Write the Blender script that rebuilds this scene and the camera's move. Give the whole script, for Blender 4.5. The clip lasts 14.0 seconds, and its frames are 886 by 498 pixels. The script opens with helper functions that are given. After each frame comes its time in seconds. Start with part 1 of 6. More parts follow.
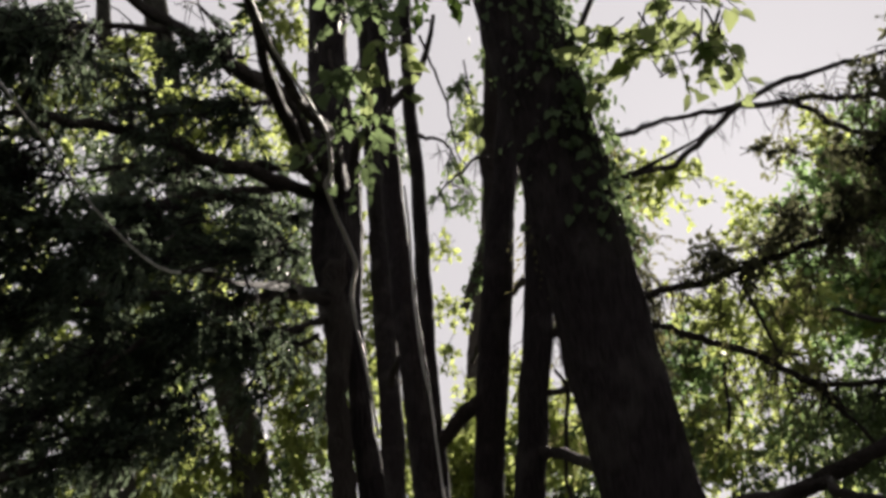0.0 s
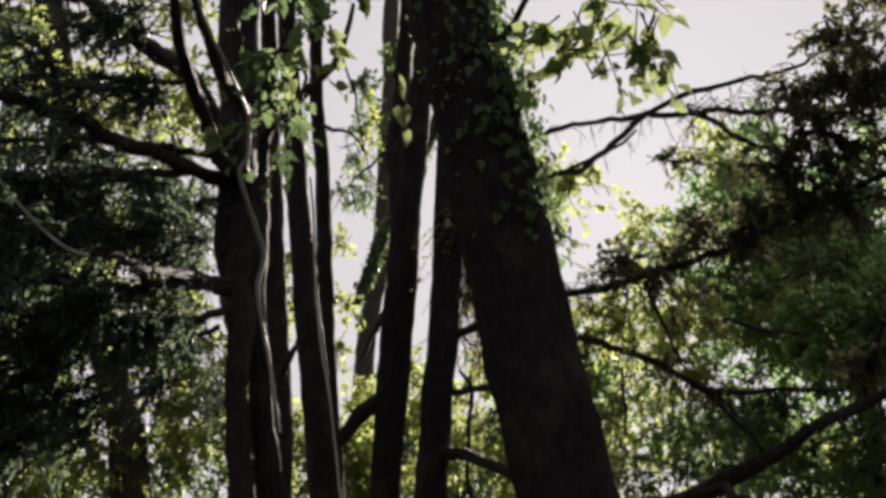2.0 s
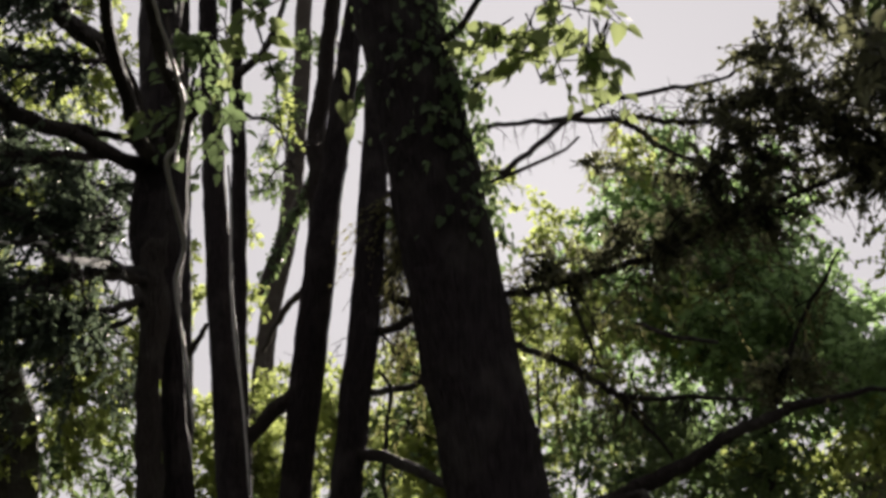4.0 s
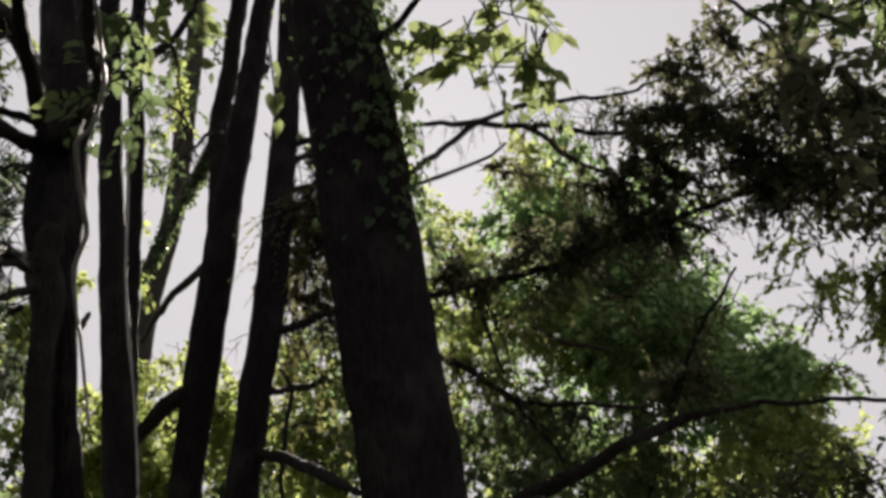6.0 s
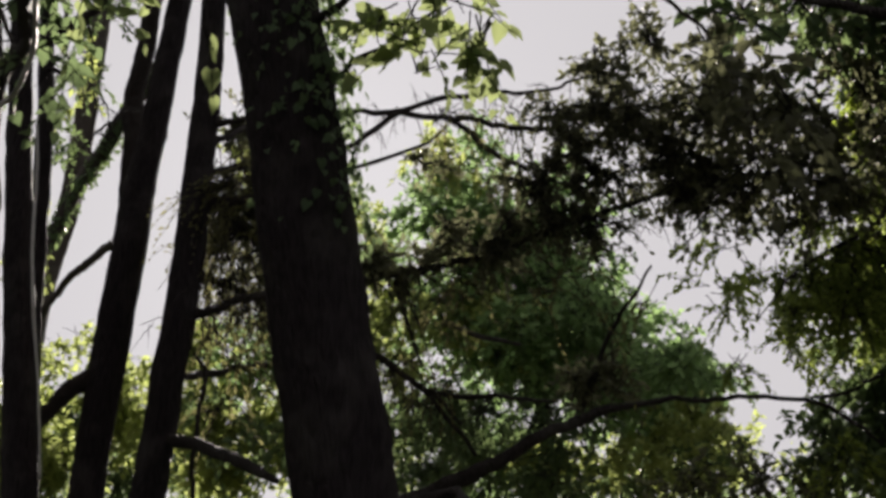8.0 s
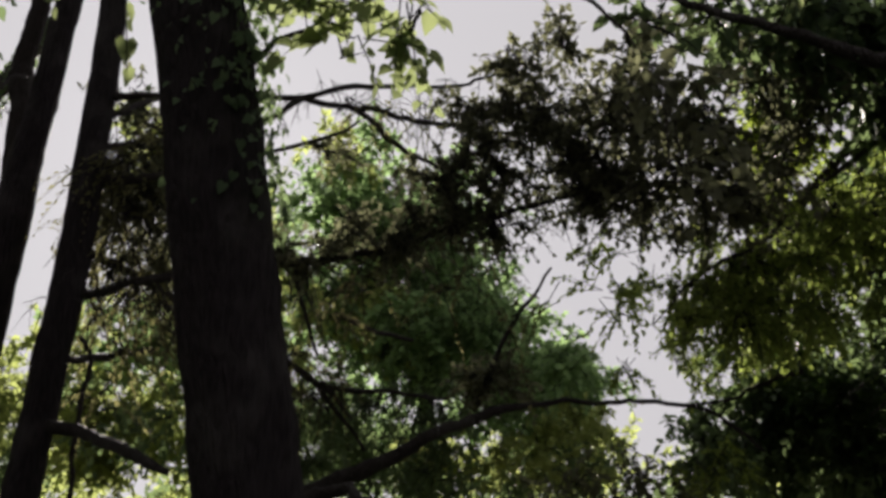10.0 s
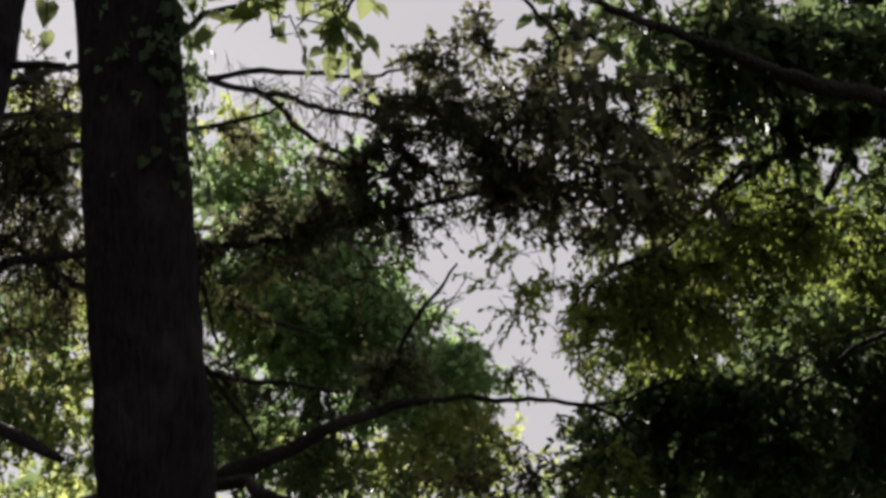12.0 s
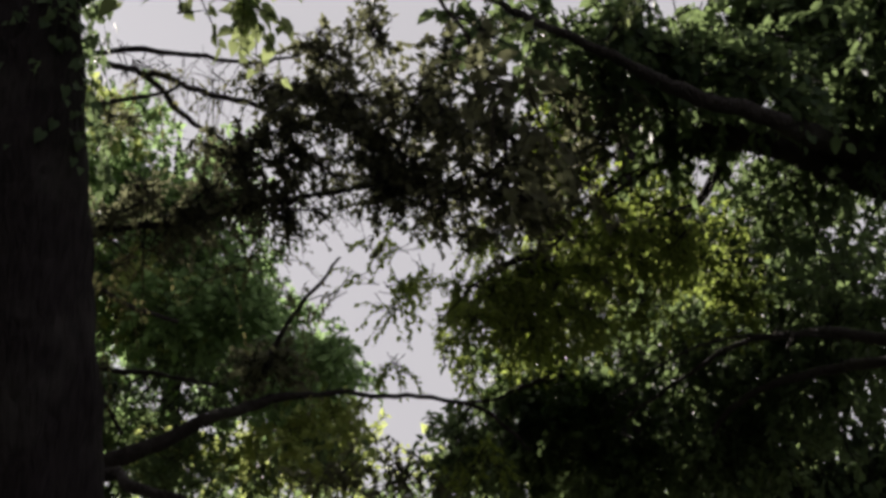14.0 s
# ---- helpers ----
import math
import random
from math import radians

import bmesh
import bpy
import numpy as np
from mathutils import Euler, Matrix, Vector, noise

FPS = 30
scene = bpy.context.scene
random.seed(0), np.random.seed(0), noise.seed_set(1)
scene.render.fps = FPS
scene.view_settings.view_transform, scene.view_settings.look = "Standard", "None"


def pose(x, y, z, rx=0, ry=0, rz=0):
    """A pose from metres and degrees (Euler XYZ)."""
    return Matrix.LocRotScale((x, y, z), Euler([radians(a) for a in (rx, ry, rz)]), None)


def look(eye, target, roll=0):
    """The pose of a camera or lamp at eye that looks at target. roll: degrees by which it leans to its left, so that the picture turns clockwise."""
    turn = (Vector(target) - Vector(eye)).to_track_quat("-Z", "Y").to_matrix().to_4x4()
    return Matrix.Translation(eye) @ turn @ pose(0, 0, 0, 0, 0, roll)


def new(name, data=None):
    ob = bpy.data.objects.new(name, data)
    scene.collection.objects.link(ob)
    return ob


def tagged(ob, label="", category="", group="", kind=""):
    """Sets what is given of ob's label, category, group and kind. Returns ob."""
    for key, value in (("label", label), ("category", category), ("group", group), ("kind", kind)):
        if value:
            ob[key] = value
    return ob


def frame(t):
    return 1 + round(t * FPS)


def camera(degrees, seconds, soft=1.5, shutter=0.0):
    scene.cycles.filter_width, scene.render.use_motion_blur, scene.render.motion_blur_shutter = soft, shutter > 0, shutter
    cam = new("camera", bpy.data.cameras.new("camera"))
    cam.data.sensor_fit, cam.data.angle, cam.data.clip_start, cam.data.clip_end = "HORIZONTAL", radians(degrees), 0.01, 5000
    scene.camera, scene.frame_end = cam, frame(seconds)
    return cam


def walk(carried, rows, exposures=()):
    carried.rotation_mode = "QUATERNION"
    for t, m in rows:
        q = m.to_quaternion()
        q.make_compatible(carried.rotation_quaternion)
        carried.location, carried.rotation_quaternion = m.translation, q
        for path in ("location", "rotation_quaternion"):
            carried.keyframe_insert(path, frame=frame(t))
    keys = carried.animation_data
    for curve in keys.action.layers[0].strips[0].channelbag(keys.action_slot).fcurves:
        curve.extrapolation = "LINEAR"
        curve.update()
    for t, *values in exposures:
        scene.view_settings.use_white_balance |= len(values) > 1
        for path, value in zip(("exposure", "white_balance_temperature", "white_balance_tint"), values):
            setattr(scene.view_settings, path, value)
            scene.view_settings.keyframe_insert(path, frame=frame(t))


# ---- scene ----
# A walk of about a metre to the left and forward under tall trees, panning to the right and looking up.
cam = camera(45.93, 14.0, soft=3.5)
ROWS = [
    (0.0, 0.0, 0.0, 1.6, 0.0, 22.0, -1.5),
    (0.5, -0.043, 0.026, 1.603, -1.73, 21.96, -1.59),
    (1.0, -0.08, 0.053, 1.609, -3.32, 21.9, -1.5),
    (1.5, -0.113, 0.082, 1.618, -4.99, 21.85, -1.56),
    (2.0, -0.145, 0.114, 1.63, -6.75, 21.75, -1.57),
    (2.5, -0.18, 0.141, 1.645, -8.37, 21.57, -1.47),
    (5.0, -0.373, 0.279, 1.751, -16.04, 20.89, -1.53),
    (5.5, -0.413, 0.3, 1.759, -17.99, 20.88, -1.5),
    (6.0, -0.454, 0.323, 1.761, -19.76, 20.85, -1.46),
    (6.5, -0.485, 0.345, 1.763, -21.27, 20.77, -1.46),
    (7.0, -0.515, 0.364, 1.762, -22.75, 20.65, -1.5),
    (7.5, -0.542, 0.386, 1.755, -24.17, 20.54, -1.56),
    (8.0, -0.566, 0.411, 1.749, -25.58, 20.38, -1.48),
    (10.5, -0.67, 0.583, 1.785, -34.24, 19.85, -0.82),
    (11.0, -0.69, 0.612, 1.783, -35.85, 19.79, -0.73),
    (11.5, -0.714, 0.645, 1.78, -37.53, 19.7, -0.63),
    (12.0, -0.745, 0.683, 1.779, -39.28, 19.64, -0.61),
    (12.5, -0.775, 0.723, 1.782, -41.14, 19.59, -0.71),
    (13.0, -0.802, 0.763, 1.785, -43.27, 19.55, -0.92),
    (13.5, -0.826, 0.799, 1.783, -45.53, 19.48, -1.06),
    (14.0, -0.848, 0.83, 1.779, -47.54, 19.38, -1.03),
]
walk(cam, [(t, pose(x, y, z, 90 + pitch, 0, yaw) @ pose(0, 0, 0, 0, 0, roll)) for t, x, y, z, yaw, pitch, roll in ROWS],
     exposures=[(0.0, 1.48, 6500, 15), (5.0, 1.41, 6500, 15), (8.0, 1.36, 6450, 14), (14.0, 1.26, 6350, 15)])

# ---- light: a hazy bright sky, the low sun straight ahead behind the trees ----
SUN_AZIMUTH, SUN_HEIGHT = 18.8, 25.5  # degrees, clockwise from +y
world = bpy.data.worlds.new("hazy_sky")
scene.world = world
world.use_nodes = True
wn, wl = world.node_tree.nodes, world.node_tree.links
sky = wn.new("ShaderNodeTexSky")
sky.sky_type = "NISHITA"
sky.sun_disc = False
sky.sun_elevation, sky.sun_rotation = radians(SUN_HEIGHT), radians(SUN_AZIMUTH)
sky.air_density, sky.dust_density, sky.ozone_density = 1.0, 3.0, 1.0
haze = wn.new("ShaderNodeHueSaturation")
haze.inputs["Saturation"].default_value = 0.12
wl.new(sky.outputs["Color"], haze.inputs["Color"])
veil = wn.new("ShaderNodeMix")
veil.data_type = "RGBA"
veil.inputs["Factor"].default_value = 0.98
veil.inputs[7].default_value = (4.95, 4.83, 4.83, 1)  # thin even cloud over the whole sky
wl.new(haze.outputs["Color"], veil.inputs[6])
wl.new(veil.outputs[2], wn["Background"].inputs["Color"])
wn["Background"].inputs["Strength"].default_value = 0.05

sun = new("sun", bpy.data.lights.new("sun", "SUN"))
sun.data.energy, sun.data.angle, sun.data.color = 5.0, radians(0.6), (1.0, 0.93, 0.8)
sa, sh = radians(SUN_AZIMUTH), radians(SUN_HEIGHT)
SUN_WAY = Vector((math.sin(sa) * math.cos(sh), math.cos(sa) * math.cos(sh), math.sin(sh)))
sun.matrix_world = look(SUN_WAY * 60, (0, 0, 0))


# ---- materials ----
def material(name):
    m = bpy.data.materials.new(name)
    m.use_nodes = True
    return m, m.node_tree.nodes, m.node_tree.links, m.node_tree.nodes["Principled BSDF"]


def ramp_node(nodes, stops):
    r = nodes.new("ShaderNodeValToRGB")
    while len(r.color_ramp.elements) < len(stops):
        r.color_ramp.elements.new(0.5)
    for e, (p, c) in zip(r.color_ramp.elements, stops):
        e.position, e.color = p, (*c, 1)
    return r


def leaf_material(name, dark, mid, light, through_light, share=0.45, rough=0.5, single=False, gloss=0.12):
    """Thin leaves: each leaf its own tint, a little mottling, light shining through."""
    m, nodes, links, bsdf = material(name)
    geo = nodes.new("ShaderNodeNewGeometry")
    ramp = ramp_node(nodes, [(0.0, dark), (0.55, mid), (1.0, light)])
    own = nodes.new("ShaderNodeObjectInfo")
    links.new(own.outputs["Random"] if single else geo.outputs["Random Per Island"], ramp.inputs["Fac"])
    co = nodes.new("ShaderNodeTexCoord")
    mott = nodes.new("ShaderNodeTexNoise")
    mott.inputs["Scale"].default_value, mott.inputs["Detail"].default_value = 55, 3
    links.new(co.outputs["Object"], mott.inputs["Vector"])
    mix = nodes.new("ShaderNodeMix")
    mix.data_type, mix.blend_type = "RGBA", "MULTIPLY"
    mix.inputs["Factor"].default_value = 0.5
    links.new(ramp.outputs["Color"], mix.inputs[6])
    links.new(mott.outputs["Fac"], mix.inputs[7])
    links.new(mix.outputs[2], bsdf.inputs["Base Color"])
    bsdf.inputs["Roughness"].default_value = rough
    bsdf.inputs["Specular IOR Level"].default_value = gloss
    tint = nodes.new("ShaderNodeMix")
    tint.data_type, tint.blend_type = "RGBA", "MIX"
    tint.inputs["Factor"].default_value = 0.65
    links.new(ramp.outputs["Color"], tint.inputs[6])
    tint.inputs[7].default_value = (*through_light, 1)
    glow = nodes.new("ShaderNodeBsdfTranslucent")
    links.new(tint.outputs[2], glow.inputs["Color"])
    both = nodes.new("ShaderNodeMixShader")
    both.inputs["Fac"].default_value = share
    links.new(bsdf.outputs["BSDF"], both.inputs[1])
    links.new(glow.outputs["BSDF"], both.inputs[2])
    links.new(both.outputs["Shader"], nodes["Material Output"].inputs["Surface"])
    return m


def bark_material(name, low, high, ridge=28.0, moss=0.0, rough=0.9, sheen=0.12):
    """Furrowed bark: long ridges, fine grain, lichen patches."""
    m, nodes, links, bsdf = material(name)
    co = nodes.new("ShaderNodeTexCoord")
    stretch = nodes.new("ShaderNodeMapping")
    stretch.inputs["Scale"].default_value = (1, 1, 0.16)
    links.new(co.outputs["Object"], stretch.inputs["Vector"])
    ridges = nodes.new("ShaderNodeTexVoronoi")
    ridges.feature = "DISTANCE_TO_EDGE"
    ridges.inputs["Scale"].default_value = ridge
    grain = nodes.new("ShaderNodeTexNoise")
    grain.inputs["Scale"].default_value, grain.inputs["Detail"].default_value = ridge * 3, 6
    for n in (ridges, grain):
        links.new(stretch.outputs["Vector"], n.inputs["Vector"])
    patch = nodes.new("ShaderNodeTexNoise")
    patch.inputs["Scale"].default_value, patch.inputs["Detail"].default_value = 4.5, 5
    links.new(co.outputs["Object"], patch.inputs["Vector"])
    ramp = ramp_node(nodes, [(0.25, low), (0.75, high)])
    links.new(grain.outputs["Fac"], ramp.inputs["Fac"])
    lichen = ramp_node(nodes, [(0.52, (0, 0, 0)), (0.72, (1, 1, 1))])
    links.new(patch.outputs["Fac"], lichen.inputs["Fac"])
    amount = nodes.new("ShaderNodeMath")
    amount.operation = "MULTIPLY"
    amount.inputs[1].default_value = 0.16 + moss
    links.new(lichen.outputs["Color"], amount.inputs[0])
    mix = nodes.new("ShaderNodeMix")
    mix.data_type = "RGBA"
    links.new(amount.outputs["Value"], mix.inputs["Factor"])
    links.new(ramp.outputs["Color"], mix.inputs[6])
    mix.inputs[7].default_value = (0.11, 0.12, 0.085, 1) if moss else (0.17, 0.16, 0.145, 1)
    links.new(mix.outputs[2], bsdf.inputs["Base Color"])
    bsdf.inputs["Roughness"].default_value = rough
    bsdf.inputs["Specular IOR Level"].default_value = sheen
    deep = nodes.new("ShaderNodeMath")
    deep.operation = "MULTIPLY_ADD"
    deep.inputs[1].default_value = 2.2
    links.new(ridges.outputs["Distance"], deep.inputs[0])
    links.new(grain.outputs["Fac"], deep.inputs[2])
    bump = nodes.new("ShaderNodeBump")
    bump.inputs["Strength"].default_value, bump.inputs["Distance"].default_value = 0.9, 0.02
    links.new(deep.outputs["Value"], bump.inputs["Height"])
    links.new(bump.outputs["Normal"], bsdf.inputs["Normal"])
    return m


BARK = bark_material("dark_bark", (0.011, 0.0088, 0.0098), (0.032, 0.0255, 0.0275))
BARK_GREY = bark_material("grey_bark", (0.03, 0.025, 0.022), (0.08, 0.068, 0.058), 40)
BARK_SILVER = bark_material("silvery_bark", (0.014, 0.013, 0.0125), (0.05, 0.047, 0.045), 40, rough=0.88, sheen=0.1)
BARK_MOSSY = bark_material("mossy_bark", (0.028, 0.026, 0.022), (0.07, 0.066, 0.054), 34, 0.35)
VINE_WOOD = bark_material("vine_wood", (0.6, 0.58, 0.56), (0.82, 0.8, 0.78), 90, rough=0.6, sheen=0.3)
BRANCH = bark_material("branch_bark", (0.015, 0.012, 0.0115), (0.045, 0.036, 0.033), 40, rough=0.85, sheen=0.2)
BRANCH_SMOOTH = bark_material("smooth_branch_bark", (0.022, 0.018, 0.017), (0.06, 0.05, 0.045), 40, rough=0.82, sheen=0.15)
LEAF_VINE = leaf_material("vine_leaf", (0.035, 0.075, 0.02), (0.06, 0.12, 0.03), (0.1, 0.17, 0.04), (0.44, 0.49, 0.22), 0.5, 0.7, single=True, gloss=0.04)
LEAF_IVY = leaf_material("ivy_leaf", (0.045, 0.075, 0.045), (0.075, 0.115, 0.065), (0.12, 0.17, 0.09), (0.3, 0.4, 0.17), 0.42, 0.55)
LEAF_DUSK = leaf_material("dusky_leaf", (0.045, 0.046, 0.036), (0.06, 0.06, 0.045), (0.085, 0.085, 0.055), (0.26, 0.27, 0.14), 0.42, 0.55)
LEAF_DARK = leaf_material("dark_needle", (0.045, 0.068, 0.056), (0.062, 0.092, 0.072), (0.085, 0.12, 0.085), (0.2, 0.25, 0.15), 0.42, 0.5, gloss=0.25)
LEAF_GREEN = leaf_material("green_leaf", (0.045, 0.1, 0.04), (0.07, 0.14, 0.05), (0.1, 0.18, 0.055), (0.37, 0.52, 0.22), 0.64)
LEAF_YELLOW = leaf_material("yellow_green_leaf", (0.05, 0.085, 0.018), (0.085, 0.13, 0.025), (0.13, 0.17, 0.035), (0.52, 0.58, 0.2), 0.66)
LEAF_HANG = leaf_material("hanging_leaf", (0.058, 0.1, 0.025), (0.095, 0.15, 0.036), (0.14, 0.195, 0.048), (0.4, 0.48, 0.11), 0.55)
# Brighter copy of the hanging leaf: sunlight put into the colour.
LEAF_SUN_TINT = leaf_material("sun_tinted_leaf", (0.055, 0.1, 0.02), (0.09, 0.15, 0.028), (0.13, 0.19, 0.036), (0.46, 0.56, 0.09), 0.58)
# Leaf green toned down, so that shade is put into the colour.
LEAF_SHADE_TONE = leaf_material("shade_toned_leaf", (0.04, 0.068, 0.042), (0.06, 0.098, 0.055), (0.09, 0.135, 0.068), (0.24, 0.32, 0.12), 0.47)
# Very dark, barely translucent: for unseen light-blocking leaves and the painted hollow.
LEAF_DARKENING = leaf_material("darkening_leaf", (0.02, 0.045, 0.015), (0.03, 0.06, 0.02), (0.05, 0.08, 0.025), (0.1, 0.16, 0.03), 0.2)
LEAF_BROWN = leaf_material("brown_spray", (0.05, 0.048, 0.028), (0.075, 0.07, 0.034), (0.1, 0.095, 0.045), (0.28, 0.27, 0.11), 0.5)


# ---- building blocks ----
def part(name, verts, faces, mat, parent, label="", smooth=True):
    me = bpy.data.meshes.new(name)
    if isinstance(faces, np.ndarray):
        n, k = faces.shape
        me.vertices.add(len(verts))
        me.vertices.foreach_set("co", np.asarray(verts, np.float32).ravel())
        me.loops.add(n * k)
        me.loops.foreach_set("vertex_index", faces.astype(np.int32).ravel())
        me.polygons.add(n)
        me.polygons.foreach_set("loop_start", np.arange(0, n * k, k, dtype=np.int32))
        me.update(calc_edges=True)
    else:
        me.from_pydata(verts, [], faces)
    me.materials.append(mat)
    if smooth:
        me.polygons.foreach_set("use_smooth", [True] * len(me.polygons))
    ob = new(name, me)
    ob.parent = parent
    if parent:
        ob.matrix_parent_inverse = Matrix.Translation(parent.location).inverted()
    if label:
        tagged(ob, label)
    return ob


def spline(points, step):
    """Points and radii along a Catmull-Rom curve through (x, y, z, radius) rows."""
    p = np.array(points, float)
    p = np.vstack([2 * p[0] - p[1], p, 2 * p[-1] - p[-2]])
    out = []
    for i in range(1, len(p) - 2):
        n = max(2, int(np.linalg.norm(p[i + 1, :3] - p[i, :3]) / step))
        for s in np.arange(n) / n:
            a, b, c, d = p[i - 1:i + 3]
            out.append(0.5 * (2 * b + (c - a) * s + (2 * a - 5 * b + 4 * c - d) * s * s + (3 * b - a - 3 * c + d) * s ** 3))
    out.append(p[-2])
    out = np.array(out)
    out[:, 3] = np.maximum(out[:, 3], 0.002)
    return out


def tube(points, sides=8, step=0.12, rough=0.08, seed=0, wobble=0.0):
    """A limb or trunk: a tapered, knobbly tube with closed ends. Returns verts and faces."""
    c = spline(points, step)
    rng = np.random.default_rng(seed)
    if wobble:
        drift = np.cumsum(rng.normal(0, wobble, (len(c), 3)), 0)
        drift -= np.linspace(0, 1, len(c))[:, None] * drift[-1]
        c[:, :3] += drift
    tang = np.gradient(c[:, :3], axis=0)
    tang /= np.linalg.norm(tang, axis=1, keepdims=True) + 1e-9
    ref = np.array([0.3, 0.9, 0.1]) if abs(tang[0][2]) > 0.7 else np.array([0, 0, 1.0])
    u = np.cross(tang, ref)
    u /= np.linalg.norm(u, axis=1, keepdims=True) + 1e-9
    v = np.cross(tang, u)
    a = np.arange(sides) * 2 * np.pi / sides
    lobes = 1 + rough * (np.sin(a[None] * 3 + np.arange(len(c))[:, None] * 0.13 + seed) * 0.6 + np.sin(a[None] * 5 - np.arange(len(c))[:, None] * 0.21)) * 0.7
    lobes *= 1 + rng.normal(0, rough * 0.45, (len(c), sides))
    ring = c[:, None, :3] + (c[:, 3, None] * lobes)[..., None] * (np.cos(a)[None, :, None] * u[:, None] + np.sin(a)[None, :, None] * v[:, None])
    verts = ring.reshape(-1, 3).tolist()
    faces = []
    for i in range(len(c) - 1):
        for j in range(sides):
            k = (j + 1) % sides
            faces.append((i * sides + j, i * sides + k, (i + 1) * sides + k, (i + 1) * sides + j))
    faces.append(tuple(range(sides)))
    faces.append(tuple(range((len(c) - 1) * sides, len(c) * sides)))
    return verts, faces


# leaf outlines: length along, width across, lift of the blade; triangles
DIAMOND = (np.array([(0, 0, 0), (0.45, -0.5, 0.12), (1, 0, -0.05), (0.45, 0.5, 0.12)]), [(0, 1, 2), (0, 2, 3)])
OVAL = (np.array([(0, 0, 0), (0.3, -0.5, 0.1), (0.7, -0.38, 0.08), (1, 0, -0.12), (0.7, 0.38, 0.08), (0.3, 0.5, 0.1), (0.5, 0, 0)]),
        [(0, 1, 6), (1, 2, 6), (2, 3, 6), (3, 4, 6), (4, 5, 6), (5, 0, 6)])
HEART = (np.array([(0.12, 0, 0), (-0.03, -0.26, 0.05), (0.2, -0.5, 0.1), (0.55, -0.4, 0.08), (1.05, 0, -0.18), (0.55, 0.4, 0.08), (0.2, 0.5, 0.1), (-0.03, 0.26, 0.05), (0.5, 0, -0.03)]),
         [(0, 1, 8), (1, 2, 8), (2, 3, 8), (3, 4, 8), (4, 5, 8), (5, 6, 8), (6, 7, 8), (7, 0, 8)])

# kind: outline, leaf length, width share, leaves a spray, spray length, droop, spread of the leaves, material
KINDS = {
    "vine": (HEART, 0.085, 0.85, 6, 0.22, 0.5, 0.9, LEAF_VINE),
    "broad": (HEART, 0.065, 0.85, 7, 0.22, 0.6, 0.8, LEAF_IVY),
    "dusk_broad": (HEART, 0.065, 0.85, 7, 0.22, 0.6, 0.8, LEAF_DUSK),
    "dark": (DIAMOND, 0.037, 0.46, 30, 0.2, 0.3, 0.65, LEAF_DARK),
    "leafy": (OVAL, 0.05, 0.55, 11, 0.19, 0.35, 1.0, LEAF_DUSK),
    "brown": (DIAMOND, 0.045, 0.4, 16, 0.34, 0.9, 0.7, LEAF_BROWN),
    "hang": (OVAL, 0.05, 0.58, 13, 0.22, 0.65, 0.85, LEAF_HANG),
    "lit": (OVAL, 0.05, 0.58, 13, 0.22, 0.65, 0.85, LEAF_SUN_TINT),
    "shade": (OVAL, 0.07, 0.55, 12, 0.23, 0.5, 0.8, LEAF_SHADE_TONE),
    # "high": mostly out-of-view canopy that keeps sky light off the trunks.
    "high": (DIAMOND, 0.24, 0.6, 14, 0.7, 0.2, 0.9, LEAF_DARKENING),
    "green": (DIAMOND, 0.095, 0.6, 14, 0.32, 0.2, 0.9, LEAF_GREEN),
    "gold": (DIAMOND, 0.095, 0.6, 14, 0.32, 0.3, 0.9, LEAF_YELLOW),
}


VINE_LEAF = bpy.data.meshes.new("vine_leaf")
VINE_LEAF.from_pydata(HEART[0].tolist(), [], HEART[1])
VINE_LEAF.materials.append(LEAF_VINE)
VINE_LEAF.polygons.foreach_set("use_smooth", [True] * len(HEART[1]))


def unit(v):
    return v / (np.linalg.norm(v, axis=-1, keepdims=True) + 1e-9)


def lay_leaves(outline, pos, along, normal, size, width):
    """Leaf blades at pos, pointing along, faced by normal. Returns verts and triangles."""
    side = unit(np.cross(normal, along))
    normal = np.cross(along, side)
    shape, tris = outline
    n = len(pos)
    v = (pos[:, None] + size[:, None, None] * (shape[None, :, 0:1] * along[:, None] + width * shape[None, :, 1:2] * side[:, None] + shape[None, :, 2:3] * normal[:, None]))
    f = np.array(tris)[None] + (np.arange(n) * len(shape))[:, None, None]
    return v.reshape(-1, 3), f.reshape(-1, 3)


